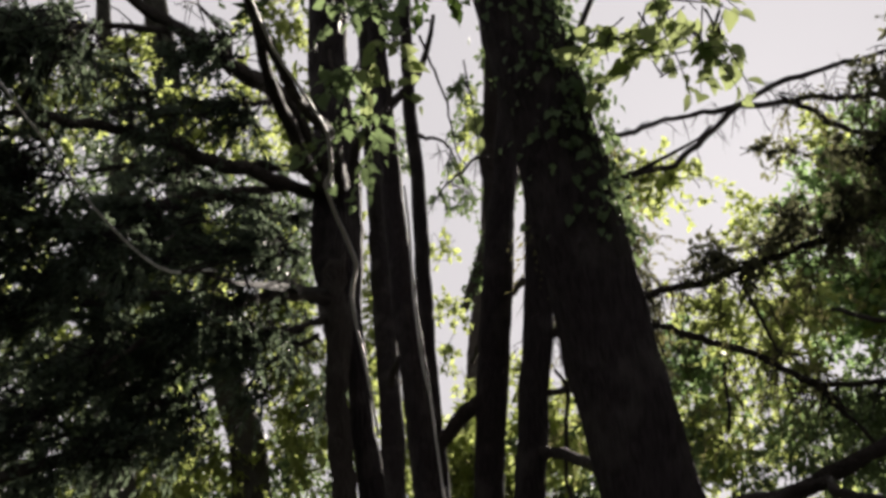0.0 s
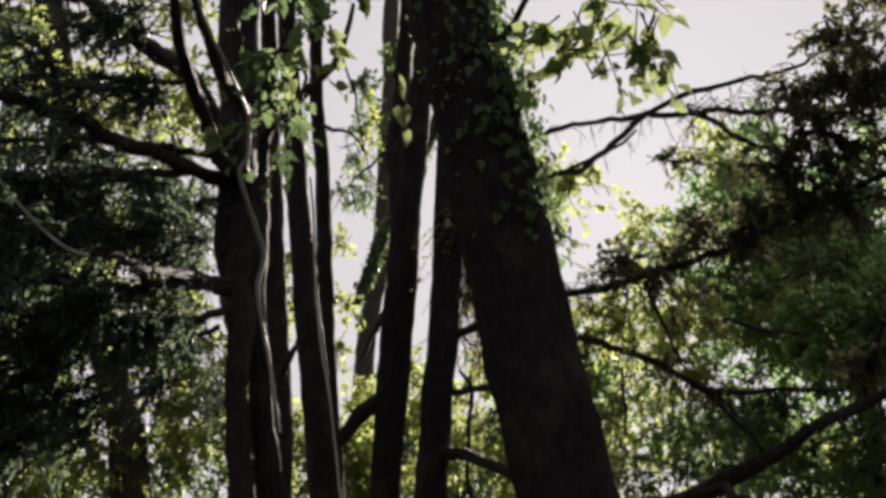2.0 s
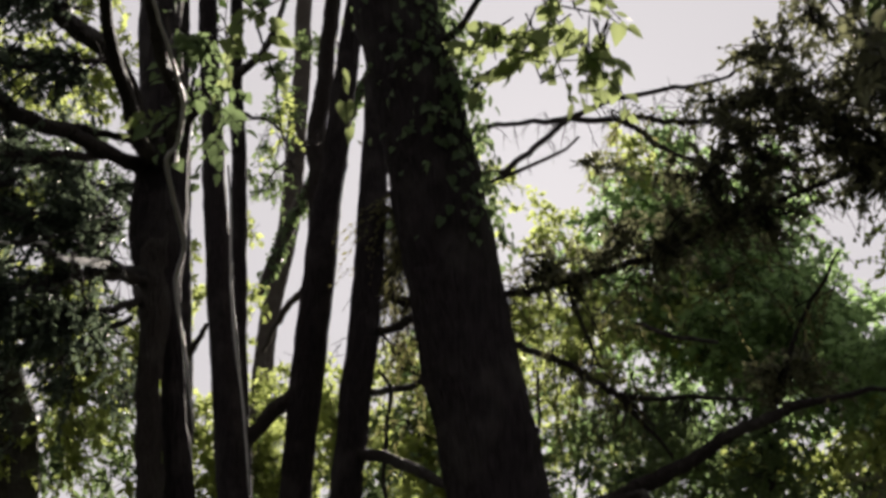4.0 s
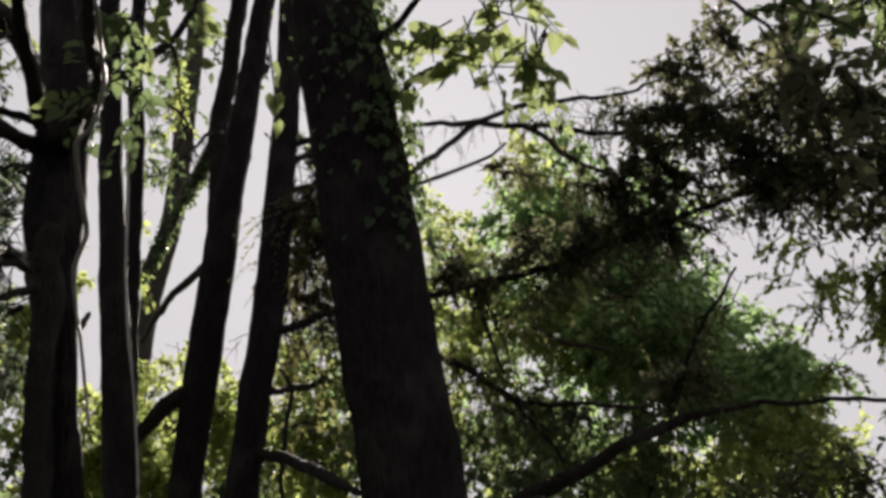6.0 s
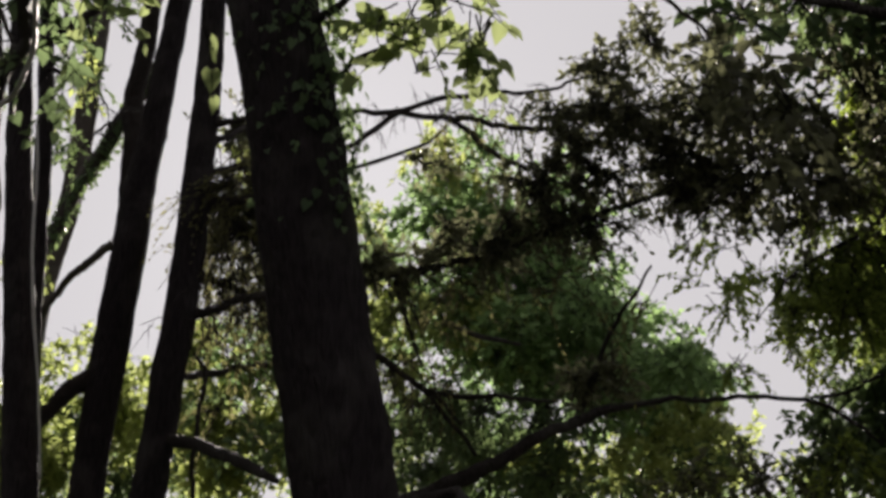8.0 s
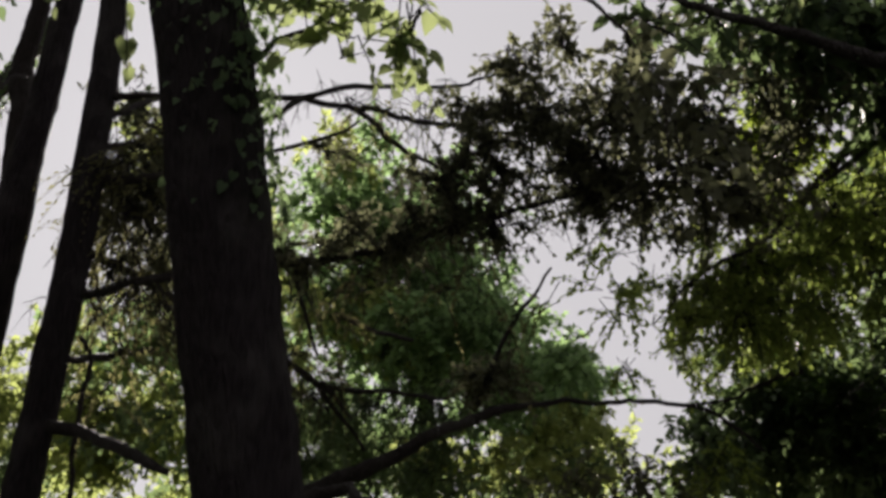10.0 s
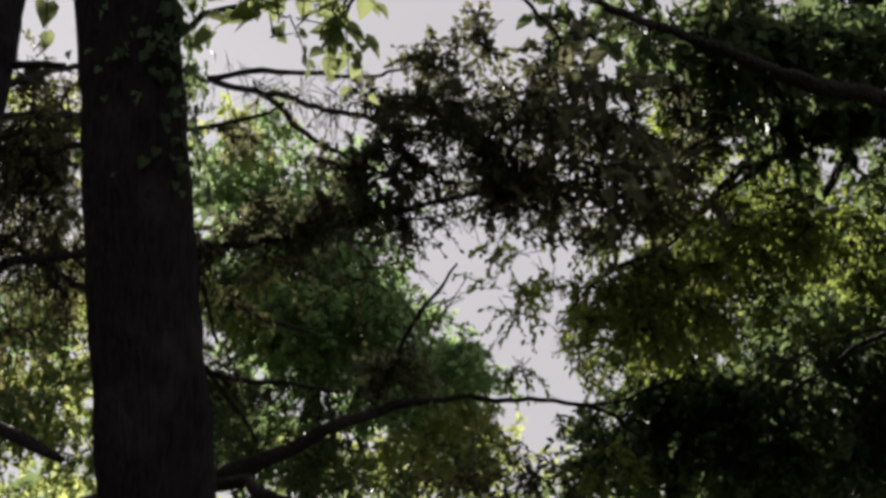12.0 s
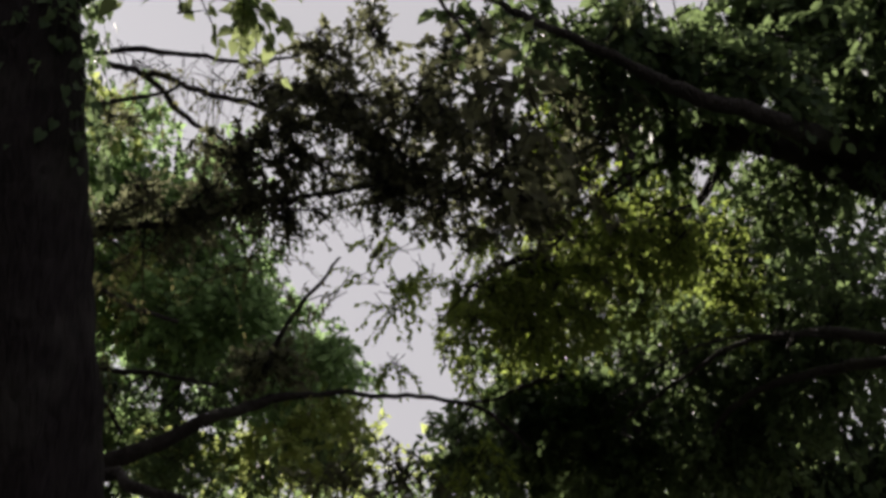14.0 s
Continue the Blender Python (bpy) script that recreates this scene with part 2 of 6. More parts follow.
class Crown:
    """The leaves and twigs of one tree, gathered from its sprays."""

    def __init__(self, thing, seed):
        self.thing, self.rng, self.leaves, self.twigs = thing, np.random.default_rng(seed), {}, []

    def clump(self, kind, place, size, sprays, way=(0, 0, 0), scale=1.0):
        """Sprays of leaves within an uneven ellipsoid: its middle, half-sizes and number of sprays."""
        outline, length, width, count, reach, droop, spread, mat = KINDS[kind]
        rng = self.rng
        size = np.array(size if np.ndim(size) else (size,) * 3, float)
        shoots = max(2, sprays // 8)
        d = unit(rng.normal(0, 1, (shoots, 3)))
        lump = 1 + 0.3 * np.sin(d[:, 0:1] * 5 + place[0] * 7) * np.sin(d[:, 2:3] * 6 + place[2] * 5)
        tip = np.array(place) + d * rng.uniform(0.5, 1.2, (shoots, 1)) * size * lump
        root = np.array(place) + d * size * rng.uniform(-0.2, 0.3, (shoots, 1)) - (0, 0, 0.15 * size[2])
        bend = (root + tip) / 2 + rng.normal(0, 0.12, (shoots, 3)) * size
        self.twigs.append((root, bend, tip, (0.003 + 0.003 * rng.random(shoots)) * scale))
        which = rng.integers(0, shoots, sprays)
        u = rng.random((sprays, 1)) ** 0.6
        start = (1 - u) ** 2 * root[which] + 2 * u * (1 - u) * bend[which] + u * u * tip[which] + rng.normal(0, 0.1 if scale < 1.05 else 0.24, (sprays, 3)) * size
        d = d[which]
        heading = unit(0.4 * d + np.array(way) + rng.normal(0, 0.55, (sprays, 3)) - (0, 0, 0.3 * droop))
        reach = reach * scale * rng.uniform(0.55, 1.25, (sprays, 1))
        s = (np.arange(count) + 0.6) / count
        pos = start[:, None] + heading[:, None] * (reach[:, None] * s[None, :, None])
        pos[..., 2] -= droop * reach * s[None] ** 2 * 0.8
        ax = np.broadcast_to(heading[:, None], pos.shape).reshape(-1, 3).copy()
        pos = pos.reshape(-1, 3)
        n = len(pos)
        along = unit(ax * 0.7 + spread * unit(rng.normal(0, 1, (n, 3))) - np.array((0, 0, droop * 0.7)))
        normal = unit(rng.normal(0, 0.6, (n, 3)) + (0, 0, 0.7))
        blade = length * scale * rng.uniform(0.5, 1.1 if kind == "vine" else 1.35, n)
        if kind == "vine":
            self.single(pos, along, normal, blade, width)
        else:
            self.leaves.setdefault(kind, []).append(lay_leaves(outline, pos, along, normal, blade, width))
        ends = start + heading * reach
        ends[:, 2] -= droop * reach[:, 0] * 0.8
        mids = start + heading * reach * 0.55
        mids[:, 2] -= droop * reach[:, 0] * 0.24
        back = start - heading * reach * 0.5
        self.twigs.append((back, mids, ends, (0.0022 + 0.0012 * rng.random(sprays)) * scale))

    def single(self, pos, along, normal, blade, width):
        """Large leaves, each an object of its own on one shared mesh."""
        side = unit(np.cross(normal, along))
        normal = np.cross(along, side)
        back = Matrix.Translation(self.thing.location).inverted()
        for p, a, s, n, b in zip(pos, along, side, normal, blade):
            leaf = new("vine_leaf", VINE_LEAF)
            leaf.parent, leaf.matrix_parent_inverse = self.thing, back
            leaf.matrix_basis = Matrix((Vector(a) * b, Vector(s) * b * width, Vector(n) * b)).transposed().to_4x4()
            leaf.matrix_basis.translation = p

    def hang(self, bough, line, count, length, droop=0.8, thick=0.004):
        """Bare drooping twigs along a limb and part of it, each with two finer side twigs."""
        rng, kept, self.twigs = self.rng, self.twigs, []
        c = spline(line, 0.06)[:, :3]
        k = rng.integers(0, len(c), count)
        for share, r in ((1.0, thick), (0.6, thick * 0.6), (0.5, thick * 0.5)):
            a = c[k] if share == 1.0 else first + (last - first) * rng.uniform(0.2, 0.8, (count, 1))
            d = unit(rng.normal(0, 1, (count, 3)) - (0, 0, droop)) * length * share * rng.uniform(0.5, 1.3, (count, 1))
            b, e = a + d * 0.5, a + d - np.array((0, 0, 0.25)) * length * share * droop
            if share == 1.0:
                first, last = a, e
            self.twigs.append((a, b, e, np.full(count, r)))
        v, f = self.twig_mesh()
        tagged(part("twig_fringe", v, f, BRANCH, bough, "thin bare drooping twigs"), kind="stuff")
        self.twigs = kept

    def twig_mesh(self):
        vs, fs, base = [], [], 0
        for a, b, c, r in self.twigs:
            n = len(a)
            up = unit(np.cross(c - a, np.array((0.31, 0.22, 0.92))))
            sd = unit(np.cross(c - a, up))
            rows = []
            for p, k in ((a, 1.5), (b, 1.0), (c, 0.4)):
                for w in (0, 2.1, 4.2):
                    rows.append(p + (r * k)[:, None] * (np.cos(w) * up + np.sin(w) * sd))
            vs.append(np.stack(rows, 1).reshape(-1, 3))
            quads = [(i * 3 + j, i * 3 + (j + 1) % 3, i * 3 + 3 + (j + 1) % 3, i * 3 + 3 + j) for i in (0, 1) for j in (0, 1, 2)]
            fs.append((np.array(quads)[None] + (base + np.arange(n) * 9)[:, None, None]).reshape(-1, 4))
            base += 9 * n
        return np.vstack(vs), np.vstack(fs)

    def finish(self, names, twig_bark):
        for kind, sets in self.leaves.items():
            base, vs, fs = 0, [], []
            for v, f in sets:
                vs.append(v)
                fs.append(f + base)
                base += len(v)
            name, label = names.get(kind, ("crown", ""))
            tagged(part(name, np.vstack(vs), np.vstack(fs), KINDS[kind][7], self.thing, label, smooth=False), kind="stuff")
        if self.twigs:
            v, f = self.twig_mesh()
            tagged(part("fine_branching", v, f, twig_bark, self.thing), kind="stuff")


def tree(name, label, base, group=""):
    t = tagged(new(name), label, "tree", group)
    t.location = base
    return t


SEED = [1]


def limb(thing, points, mat=None, name="limb", sides=8, step=0.07, rough=0.13, label="", wobble=0.009):
    SEED[0] += 1
    v, f = tube(points, sides, step, rough, SEED[0], wobble)
    return part(name, v, f, mat or (BRANCH_SMOOTH if thing.name.startswith("vine") else BRANCH), thing, label)


def trunk(thing, points, mat=None, label="", sides=18, rough=0.05, name="trunk"):
    """A stem from the ground up; the first point flares into the roots."""
    x, y, z, r = points[0]
    foot = [(x, y, -0.15, r * 1.7), (x, y, 0.12, r * 1.35), (x, y, 0.5, r * 1.1)] if z > 0.5 else []
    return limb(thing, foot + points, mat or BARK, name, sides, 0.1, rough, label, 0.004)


def ivy(thing, line, low, high, count, mat, size, facing=(0.0, -1.0), seed=5):
    """Climbing leaves that hug a trunk between two heights, thickest on the side that faces that way."""
    rng = np.random.default_rng(seed)
    c = spline(line, 0.05)
    z = low + (high - low) * rng.random(count) ** 0.75
    i = np.array([int(np.argmin(abs(c[:, 2] - q))) for q in z])
    a = math.atan2(facing[1], facing[0]) + rng.normal(0, 1.0, count)
    out = np.stack([np.cos(a), np.sin(a), np.zeros(count)], 1)
    lift = 0.01 + 0.07 * rng.random(count) ** 2 + 0.05 * np.maximum(0, np.sin(z * 7 + a * 2)) * rng.random(count)
    pos = c[i, :3] + out * (c[i, 3] * 0.98 + lift)[:, None]
    pos[:, 2] = z
    along = unit(np.array((0, 0, -0.9)) + out * 0.35 + rng.normal(0, 0.45, (count, 3)))
    normal = unit(out + rng.normal(0, 0.5, (count, 3)) + (0, 0, 0.5))
    v, f = lay_leaves(HEART, pos, along, normal, size * rng.uniform(0.5, 1.25, count), 0.9)
    return tagged(part("ivy_leaves", v, f, mat, thing, "dense climbing ivy leaves", smooth=False), kind="stuff")


# ---- the trees ----
ivy_tree = tree("ivy_clad_tree", "tall dark trunk leaning, wrapped in climbing ivy leaves", (0.95, 3.90, 0))
ivy_tree_crown = Crown(ivy_tree, 0)
ivy_tree_line = [(1.06, 4.21, 0.60, 0.220), (0.925, 4.14, 1.50, 0.202), (0.80, 4.07, 2.20, 0.194), (0.645, 4.00, 3.00, 0.184), (0.43, 3.92, 4.00, 0.180), (0.19, 3.83, 5.00, 0.168), (-0.07, 3.74, 6.00, 0.155), (-0.65, 3.57, 8.00, 0.120), (-1.34, 3.40, 10.00, 0.080), (-2.12, 3.22, 12.00, 0.030)]
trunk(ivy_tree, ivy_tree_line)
ivy(ivy_tree, ivy_tree_line, 3.15, 8.0, 5000, LEAF_IVY, 0.04, (0.9, -0.35))
# Canopy added overhead, out of view, to block sky light.
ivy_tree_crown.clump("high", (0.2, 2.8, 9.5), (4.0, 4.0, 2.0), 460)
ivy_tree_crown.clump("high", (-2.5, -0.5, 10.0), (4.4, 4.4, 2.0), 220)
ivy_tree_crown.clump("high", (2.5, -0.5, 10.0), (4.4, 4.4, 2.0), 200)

vine_tree = tree("vine_draped_tree", "dark forked tree with crooked limbs and a bare vine", (-0.55, 6.30, 0))
vine_tree_crown = Crown(vine_tree, 6)
trunk(vine_tree, [(-0.20, 6.31, 0.60, 0.087), (-0.43, 6.29, 2.56, 0.083), (-0.49, 6.28, 2.97, 0.073), (-0.53, 6.28, 3.40, 0.067), (-0.62, 6.27, 3.77, 0.112), (-0.67, 6.26, 4.11, 0.169), (-0.69, 6.26, 4.72, 0.152), (-0.76, 6.25, 5.51, 0.136), (-0.78, 6.25, 6.07, 0.134), (-0.91, 6.24, 8.07, 0.107), (-1.05, 6.22, 10.07, 0.067), (-1.18, 6.21, 12.07, 0.020)])
limb(vine_tree, [(-0.60, 6.22, 2.03, 0.085), (-0.62, 6.22, 2.56, 0.068), (-0.66, 6.21, 2.96, 0.069), (-0.68, 6.21, 3.38, 0.074), (-0.70, 6.21, 3.75, 0.107), (-0.67, 6.21, 4.06, 0.109)])
limb(vine_tree, [(-0.73, 6.25, 4.60, 0.060), (-0.83, 5.85, 4.68, 0.052), (-0.94, 5.50, 4.83, 0.053), (-1.14, 5.10, 4.81, 0.048), (-1.33, 4.72, 4.74, 0.039), (-1.45, 4.34, 4.67, 0.030), (-1.51, 3.97, 4.60, 0.020)])
limb(vine_tree, [(-0.66, 6.22, 4.55, 0.050), (-0.59, 5.30, 4.31, 0.038), (-0.51, 4.10, 3.83, 0.028), (-0.53, 3.35, 3.60, 0.021), (-0.54, 2.85, 3.48, 0.017), (-0.53, 2.40, 3.35, 0.012)], wobble=0.003)
limb(vine_tree, [(-0.76, 6.24, 4.60, 0.052), (-0.76, 5.40, 4.30, 0.046), (-0.80, 5.10, 4.39, 0.042), (-0.84, 4.80, 4.41, 0.036), (-0.86, 4.50, 4.44, 0.030), (-0.86, 4.30, 4.48, 0.025), (-0.87, 4.00, 4.52, 0.018)], wobble=0.004)
limb(vine_tree, [(-0.75, 6.25, 4.53, 0.047), (-0.98, 5.81, 4.41, 0.044), (-1.23, 5.36, 4.29, 0.044), (-1.40, 4.90, 4.20, 0.037), (-1.55, 4.36, 4.00, 0.027), (-1.68, 3.91, 3.82, 0.017), (-1.84, 3.54, 3.68, 0.009)])
limb(vine_tree, [(-0.79, 6.26, 4.74, 0.027), (-1.07, 5.90, 4.57, 0.022), (-1.51, 5.22, 4.25, 0.016), (-1.77, 4.65, 3.95, 0.010)])
line = [(-0.70, 6.26, 3.82, 0.043), (-0.78, 6.02, 3.77, 0.046), (-0.82, 5.60, 3.65, 0.036), (-0.88, 4.99, 3.45, 0.024), (-0.91, 4.41, 3.28, 0.013), (-0.92, 3.85, 3.09, 0.010), (-0.97, 3.62, 3.00, 0.008)]
vine_tree_crown.hang(limb(vine_tree, line, BARK_SILVER, wobble=0.006), line, 14, 0.25)
limb(vine_tree, [(-0.91, 3.92, 3.11, 0.005), (-0.92, 3.82, 3.08, 0.006), (-1.00, 3.56, 2.98, 0.0055), (-1.08, 3.36, 3.00, 0.0045), (-1.18, 3.12, 3.09, 0.0045), (-1.24, 2.99, 3.18, 0.0045), (-1.30, 2.80, 3.25, 0.004), (-1.36, 2.72, 3.33, 0.004)], VINE_WOOD, "vine", 6, 0.06, 0.04, wobble=0.0012)
limb(vine_tree, [(-0.70, 6.27, 3.79, 0.036), (-0.81, 5.87, 3.69, 0.044), (-0.93, 5.14, 3.44, 0.030), (-1.08, 4.90, 3.28, 0.023), (-1.28, 4.65, 3.09, 0.016), (-1.49, 4.38, 2.86, 0.010)])
limb(vine_tree, [(-0.70, 6.28, 3.70, 0.032), (-0.96, 5.91, 3.48, 0.020), (-1.17, 5.65, 3.24, 0.016), (-1.37, 5.37, 3.01, 0.022), (-1.56, 5.07, 2.78, 0.026), (-1.74, 4.76, 2.57, 0.028), (-1.89, 4.43, 2.40, 0.026), (-2.01, 4.19, 2.29, 0.025)])
limb(vine_tree, [(-1.37, 4.91, 3.38, 0.029), (-1.57, 4.67, 3.27, 0.022), (-1.78, 4.41, 3.15, 0.016), (-2.00, 4.25, 3.01, 0.011)])
limb(vine_tree, [(-1.19, 5.23, 4.05, 0.019), (-1.47, 4.92, 3.85, 0.021), (-1.75, 4.66, 3.70, 0.018), (-2.02, 4.37, 3.56, 0.011)])
limb(vine_tree, [(-0.52, 2.40, 3.35, 0.005), (-0.52, 2.80, 3.44, 0.006), (-0.50, 3.30, 3.57, 0.007), (-0.48, 3.85, 3.70, 0.009), (-0.51, 4.30, 3.75, 0.010), (-0.57, 4.60, 3.80, 0.011), (-0.56, 4.90, 3.80, 0.011), (-0.53, 5.20, 3.78, 0.013), (-0.50, 5.50, 3.74, 0.013), (-0.54, 5.70, 3.63, 0.013), (-0.52, 5.80, 3.47, 0.011), (-0.46, 5.85, 3.22, 0.010), (-0.39, 5.85, 2.84, 0.009)], VINE_WOOD, "vine", 6, 0.06, 0.04, wobble=0.0012)
limb(vine_tree, [(-0.71, 5.78, 5.35, 0.009), (-0.63, 5.77, 5.05, 0.012), (-0.54, 5.76, 4.80, 0.012), (-0.54, 5.72, 4.59, 0.010)], BARK_GREY, "vine", 6, 0.06)
line = [(-0.91, 5.12, 4.59, 0.015), (-1.15, 4.93, 4.43, 0.013), (-1.32, 4.74, 4.27, 0.008)]
vine_tree_crown.hang(limb(vine_tree, line), line, 12, 0.30)
line = [(-0.77, 6.26, 4.58, 0.034), (-1.08, 5.79, 4.36, 0.026), (-1.30, 5.42, 4.16, 0.022), (-1.45, 5.07, 3.94, 0.019), (-1.59, 4.69, 3.74, 0.015)]
vine_tree_crown.hang(limb(vine_tree, line), line, 30, 0.30)
line = [(-1.36, 4.50, 4.65, 0.020), (-1.56, 4.26, 4.53, 0.016), (-1.74, 4.03, 4.39, 0.013), (-1.88, 3.78, 4.28, 0.008)]
vine_tree_crown.hang(limb(vine_tree, line), line, 30, 0.30)
line = [(-1.68, 3.91, 3.82, 0.021), (-1.74, 3.76, 3.82, 0.017), (-1.63, 3.72, 3.96, 0.011), (-1.48, 3.73, 4.06, 0.008)]
vine_tree_crown.hang(limb(vine_tree, line), line, 20, 0.25)
line = [(-1.27, 4.64, 4.05, 0.015), (-1.39, 4.44, 4.14, 0.011), (-1.45, 4.22, 4.27, 0.008)]
vine_tree_crown.hang(limb(vine_tree, line), line, 14, 0.25)
line = [(-1.08, 4.83, 4.63, 0.016), (-1.11, 4.64, 4.72, 0.012), (-1.21, 4.45, 4.77, 0.009)]
vine_tree_crown.hang(limb(vine_tree, line), line, 12, 0.25)
line = [(-0.81, 6.26, 3.58, 0.018), (-1.02, 5.88, 3.30, 0.013), (-1.12, 5.61, 3.03, 0.010)]
vine_tree_crown.hang(limb(vine_tree, line), line, 20, 0.30)

slim_tree = tree("slim_tree", "slim straight dark trunk with a bare vine", (-0.20, 7.40, 0), "slim trunks")
slim_tree_crown = Crown(slim_tree, 29)
slim_tree_line = [(0.07, 7.26, 0.60, 0.120), (-0.13, 7.38, 2.50, 0.110), (-0.28, 7.47, 4.00, 0.098), (-0.41, 7.57, 5.50, 0.082), (-0.54, 7.67, 7.00, 0.070), (-0.70, 7.79, 9.00, 0.050), (-0.91, 7.99, 12.00, 0.020)]
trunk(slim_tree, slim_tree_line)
# Unseen crown, added to dim the sky light from above.
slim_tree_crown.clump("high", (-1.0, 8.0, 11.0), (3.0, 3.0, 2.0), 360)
limb(slim_tree, [(-0.29, 7.43, 5.14, 0.009), (-0.25, 7.40, 4.69, 0.010), (-0.23, 7.37, 4.23, 0.010), (-0.18, 7.30, 3.76, 0.010), (-0.11, 7.29, 3.34, 0.008), (-0.07, 7.25, 3.01, 0.008), (-0.04, 7.23, 2.70, 0.008)], VINE_WOOD, "vine", 6, 0.06, 0.04, wobble=0.0012)
limb(vine_tree, [(-0.61, 6.27, 4.49, 0.043), (-0.54, 6.07, 4.69, 0.042), (-0.43, 5.90, 4.81, 0.035), (-0.28, 5.70, 4.86, 0.030), (-0.11, 5.56, 4.99, 0.023), (-0.05, 5.42, 5.11, 0.017), (-0.02, 5.27, 5.24, 0.013)])
limb(vine_tree, [(-0.32, 5.58, 4.77, 0.016), (-0.28, 5.52, 4.88, 0.012), (-0.35, 5.42, 5.03, 0.008)])

thin_tree = tree("slim_tree", "thin straight dark trunk among larger ones", (-0.10, 8.05, 0), "slim trunks")
thin_tree_crown = Crown(thin_tree, 35)
thin_tree_line = [(0.18, 7.93, 0.60, 0.075), (-0.00, 8.03, 2.50, 0.072), (-0.12, 8.10, 4.00, 0.070), (-0.20, 8.18, 5.50, 0.064), (-0.27, 8.25, 7.00, 0.056), (-0.30, 8.35, 9.00, 0.040), (-0.27, 8.50, 12.00, 0.015)]
trunk(thin_tree, thin_tree_line)
# Another unseen crown that holds back sky light.
thin_tree_crown.clump("high", (0.0, 9.5, 12.0), (2.5, 2.5, 2.0), 240)

dim_tree = tree("background_tree", "dim brown trunk standing behind slimmer stems", (-0.80, 12.00, 0))
dim_tree_crown = Crown(dim_tree, 38)
trunk(dim_tree, [(-0.56, 12.48, 0.60, 0.151), (-0.69, 12.48, 3.50, 0.144), (-0.71, 12.48, 4.18, 0.145), (-0.75, 12.48, 4.88, 0.140), (-0.80, 12.47, 5.75, 0.135), (-0.86, 12.47, 6.83, 0.124), (-0.94, 12.46, 8.23, 0.115), (-1.02, 12.46, 9.74, 0.105), (-1.13, 12.45, 11.74, 0.084), (-1.24, 12.45, 13.74, 0.052), (-1.35, 12.44, 15.74, 0.016)])
limb(dim_tree, [(-0.73, 12.47, 4.73, 0.056), (-0.56, 11.95, 5.01, 0.040), (-0.43, 11.46, 5.13, 0.026)])

leaning_tree = tree("leaning_tree", "straight dark trunk with a drooping dead branch", (0.45, 7.60, 0))
leaning_tree_crown = Crown(leaning_tree, 41)
leaning_tree_line = [(0.14, 7.58, 0.60, 0.135), (0.23, 7.59, 2.00, 0.118), (0.30, 7.60, 3.00, 0.112), (0.38, 7.60, 4.00, 0.122), (0.44, 7.61, 4.70, 0.118), (0.49, 7.61, 5.20, 0.100), (0.57, 7.62, 6.00, 0.095), (0.79, 7.63, 8.00, 0.070), (1.04, 7.65, 10.00, 0.050), (1.32, 7.66, 12.00, 0.020)]
trunk(leaning_tree, leaning_tree_line)
# Added above the view as a block to sky light.
leaning_tree_crown.clump("high", (1.0, 8.5, 12.0), (3.0, 3.0, 2.0), 360)
limb(leaning_tree, [(0.26, 7.62, 3.45, 0.069), (0.12, 7.59, 3.32, 0.060), (-0.02, 7.57, 3.14, 0.052), (-0.18, 7.54, 2.96, 0.039)])
limb(leaning_tree, [(0.46, 7.99, 4.51, 0.110), (0.46, 7.99, 4.84, 0.103), (0.44, 7.99, 5.31, 0.092), (0.44, 7.99, 5.82, 0.080), (0.48, 7.98, 6.45, 0.073), (0.53, 7.98, 7.12, 0.071), (0.57, 7.97, 8.08, 0.054)])

pale_tree = tree("background_tree", "pale leaning trunk far behind in the haze", (-3.00, 19.50, 0))
pale_tree_crown = Crown(pale_tree, 46)
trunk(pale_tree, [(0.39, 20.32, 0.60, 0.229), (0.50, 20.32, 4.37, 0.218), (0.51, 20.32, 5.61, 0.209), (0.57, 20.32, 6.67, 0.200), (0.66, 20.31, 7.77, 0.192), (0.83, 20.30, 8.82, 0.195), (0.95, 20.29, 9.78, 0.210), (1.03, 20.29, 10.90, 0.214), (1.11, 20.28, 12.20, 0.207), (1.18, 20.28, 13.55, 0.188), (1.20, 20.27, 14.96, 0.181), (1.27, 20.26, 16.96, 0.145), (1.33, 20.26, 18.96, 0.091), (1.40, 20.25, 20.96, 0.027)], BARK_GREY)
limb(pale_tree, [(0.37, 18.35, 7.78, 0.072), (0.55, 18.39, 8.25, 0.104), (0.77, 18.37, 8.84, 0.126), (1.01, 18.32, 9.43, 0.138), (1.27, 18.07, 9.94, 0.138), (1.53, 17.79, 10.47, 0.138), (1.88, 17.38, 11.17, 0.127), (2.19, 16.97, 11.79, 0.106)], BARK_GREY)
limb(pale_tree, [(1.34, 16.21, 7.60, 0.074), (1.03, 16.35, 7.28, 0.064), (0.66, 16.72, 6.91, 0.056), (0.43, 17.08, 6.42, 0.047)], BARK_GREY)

ivy(pale_tree, [(0.37, 18.35, 7.78, 0.072), (0.77, 18.37, 8.84, 0.126), (1.27, 18.07, 9.94, 0.138), (2.19, 16.97, 11.79, 0.106)], 7.8, 11.6, 420, LEAF_SHADE_TONE, 0.11, (0.0, -1.0), 9)

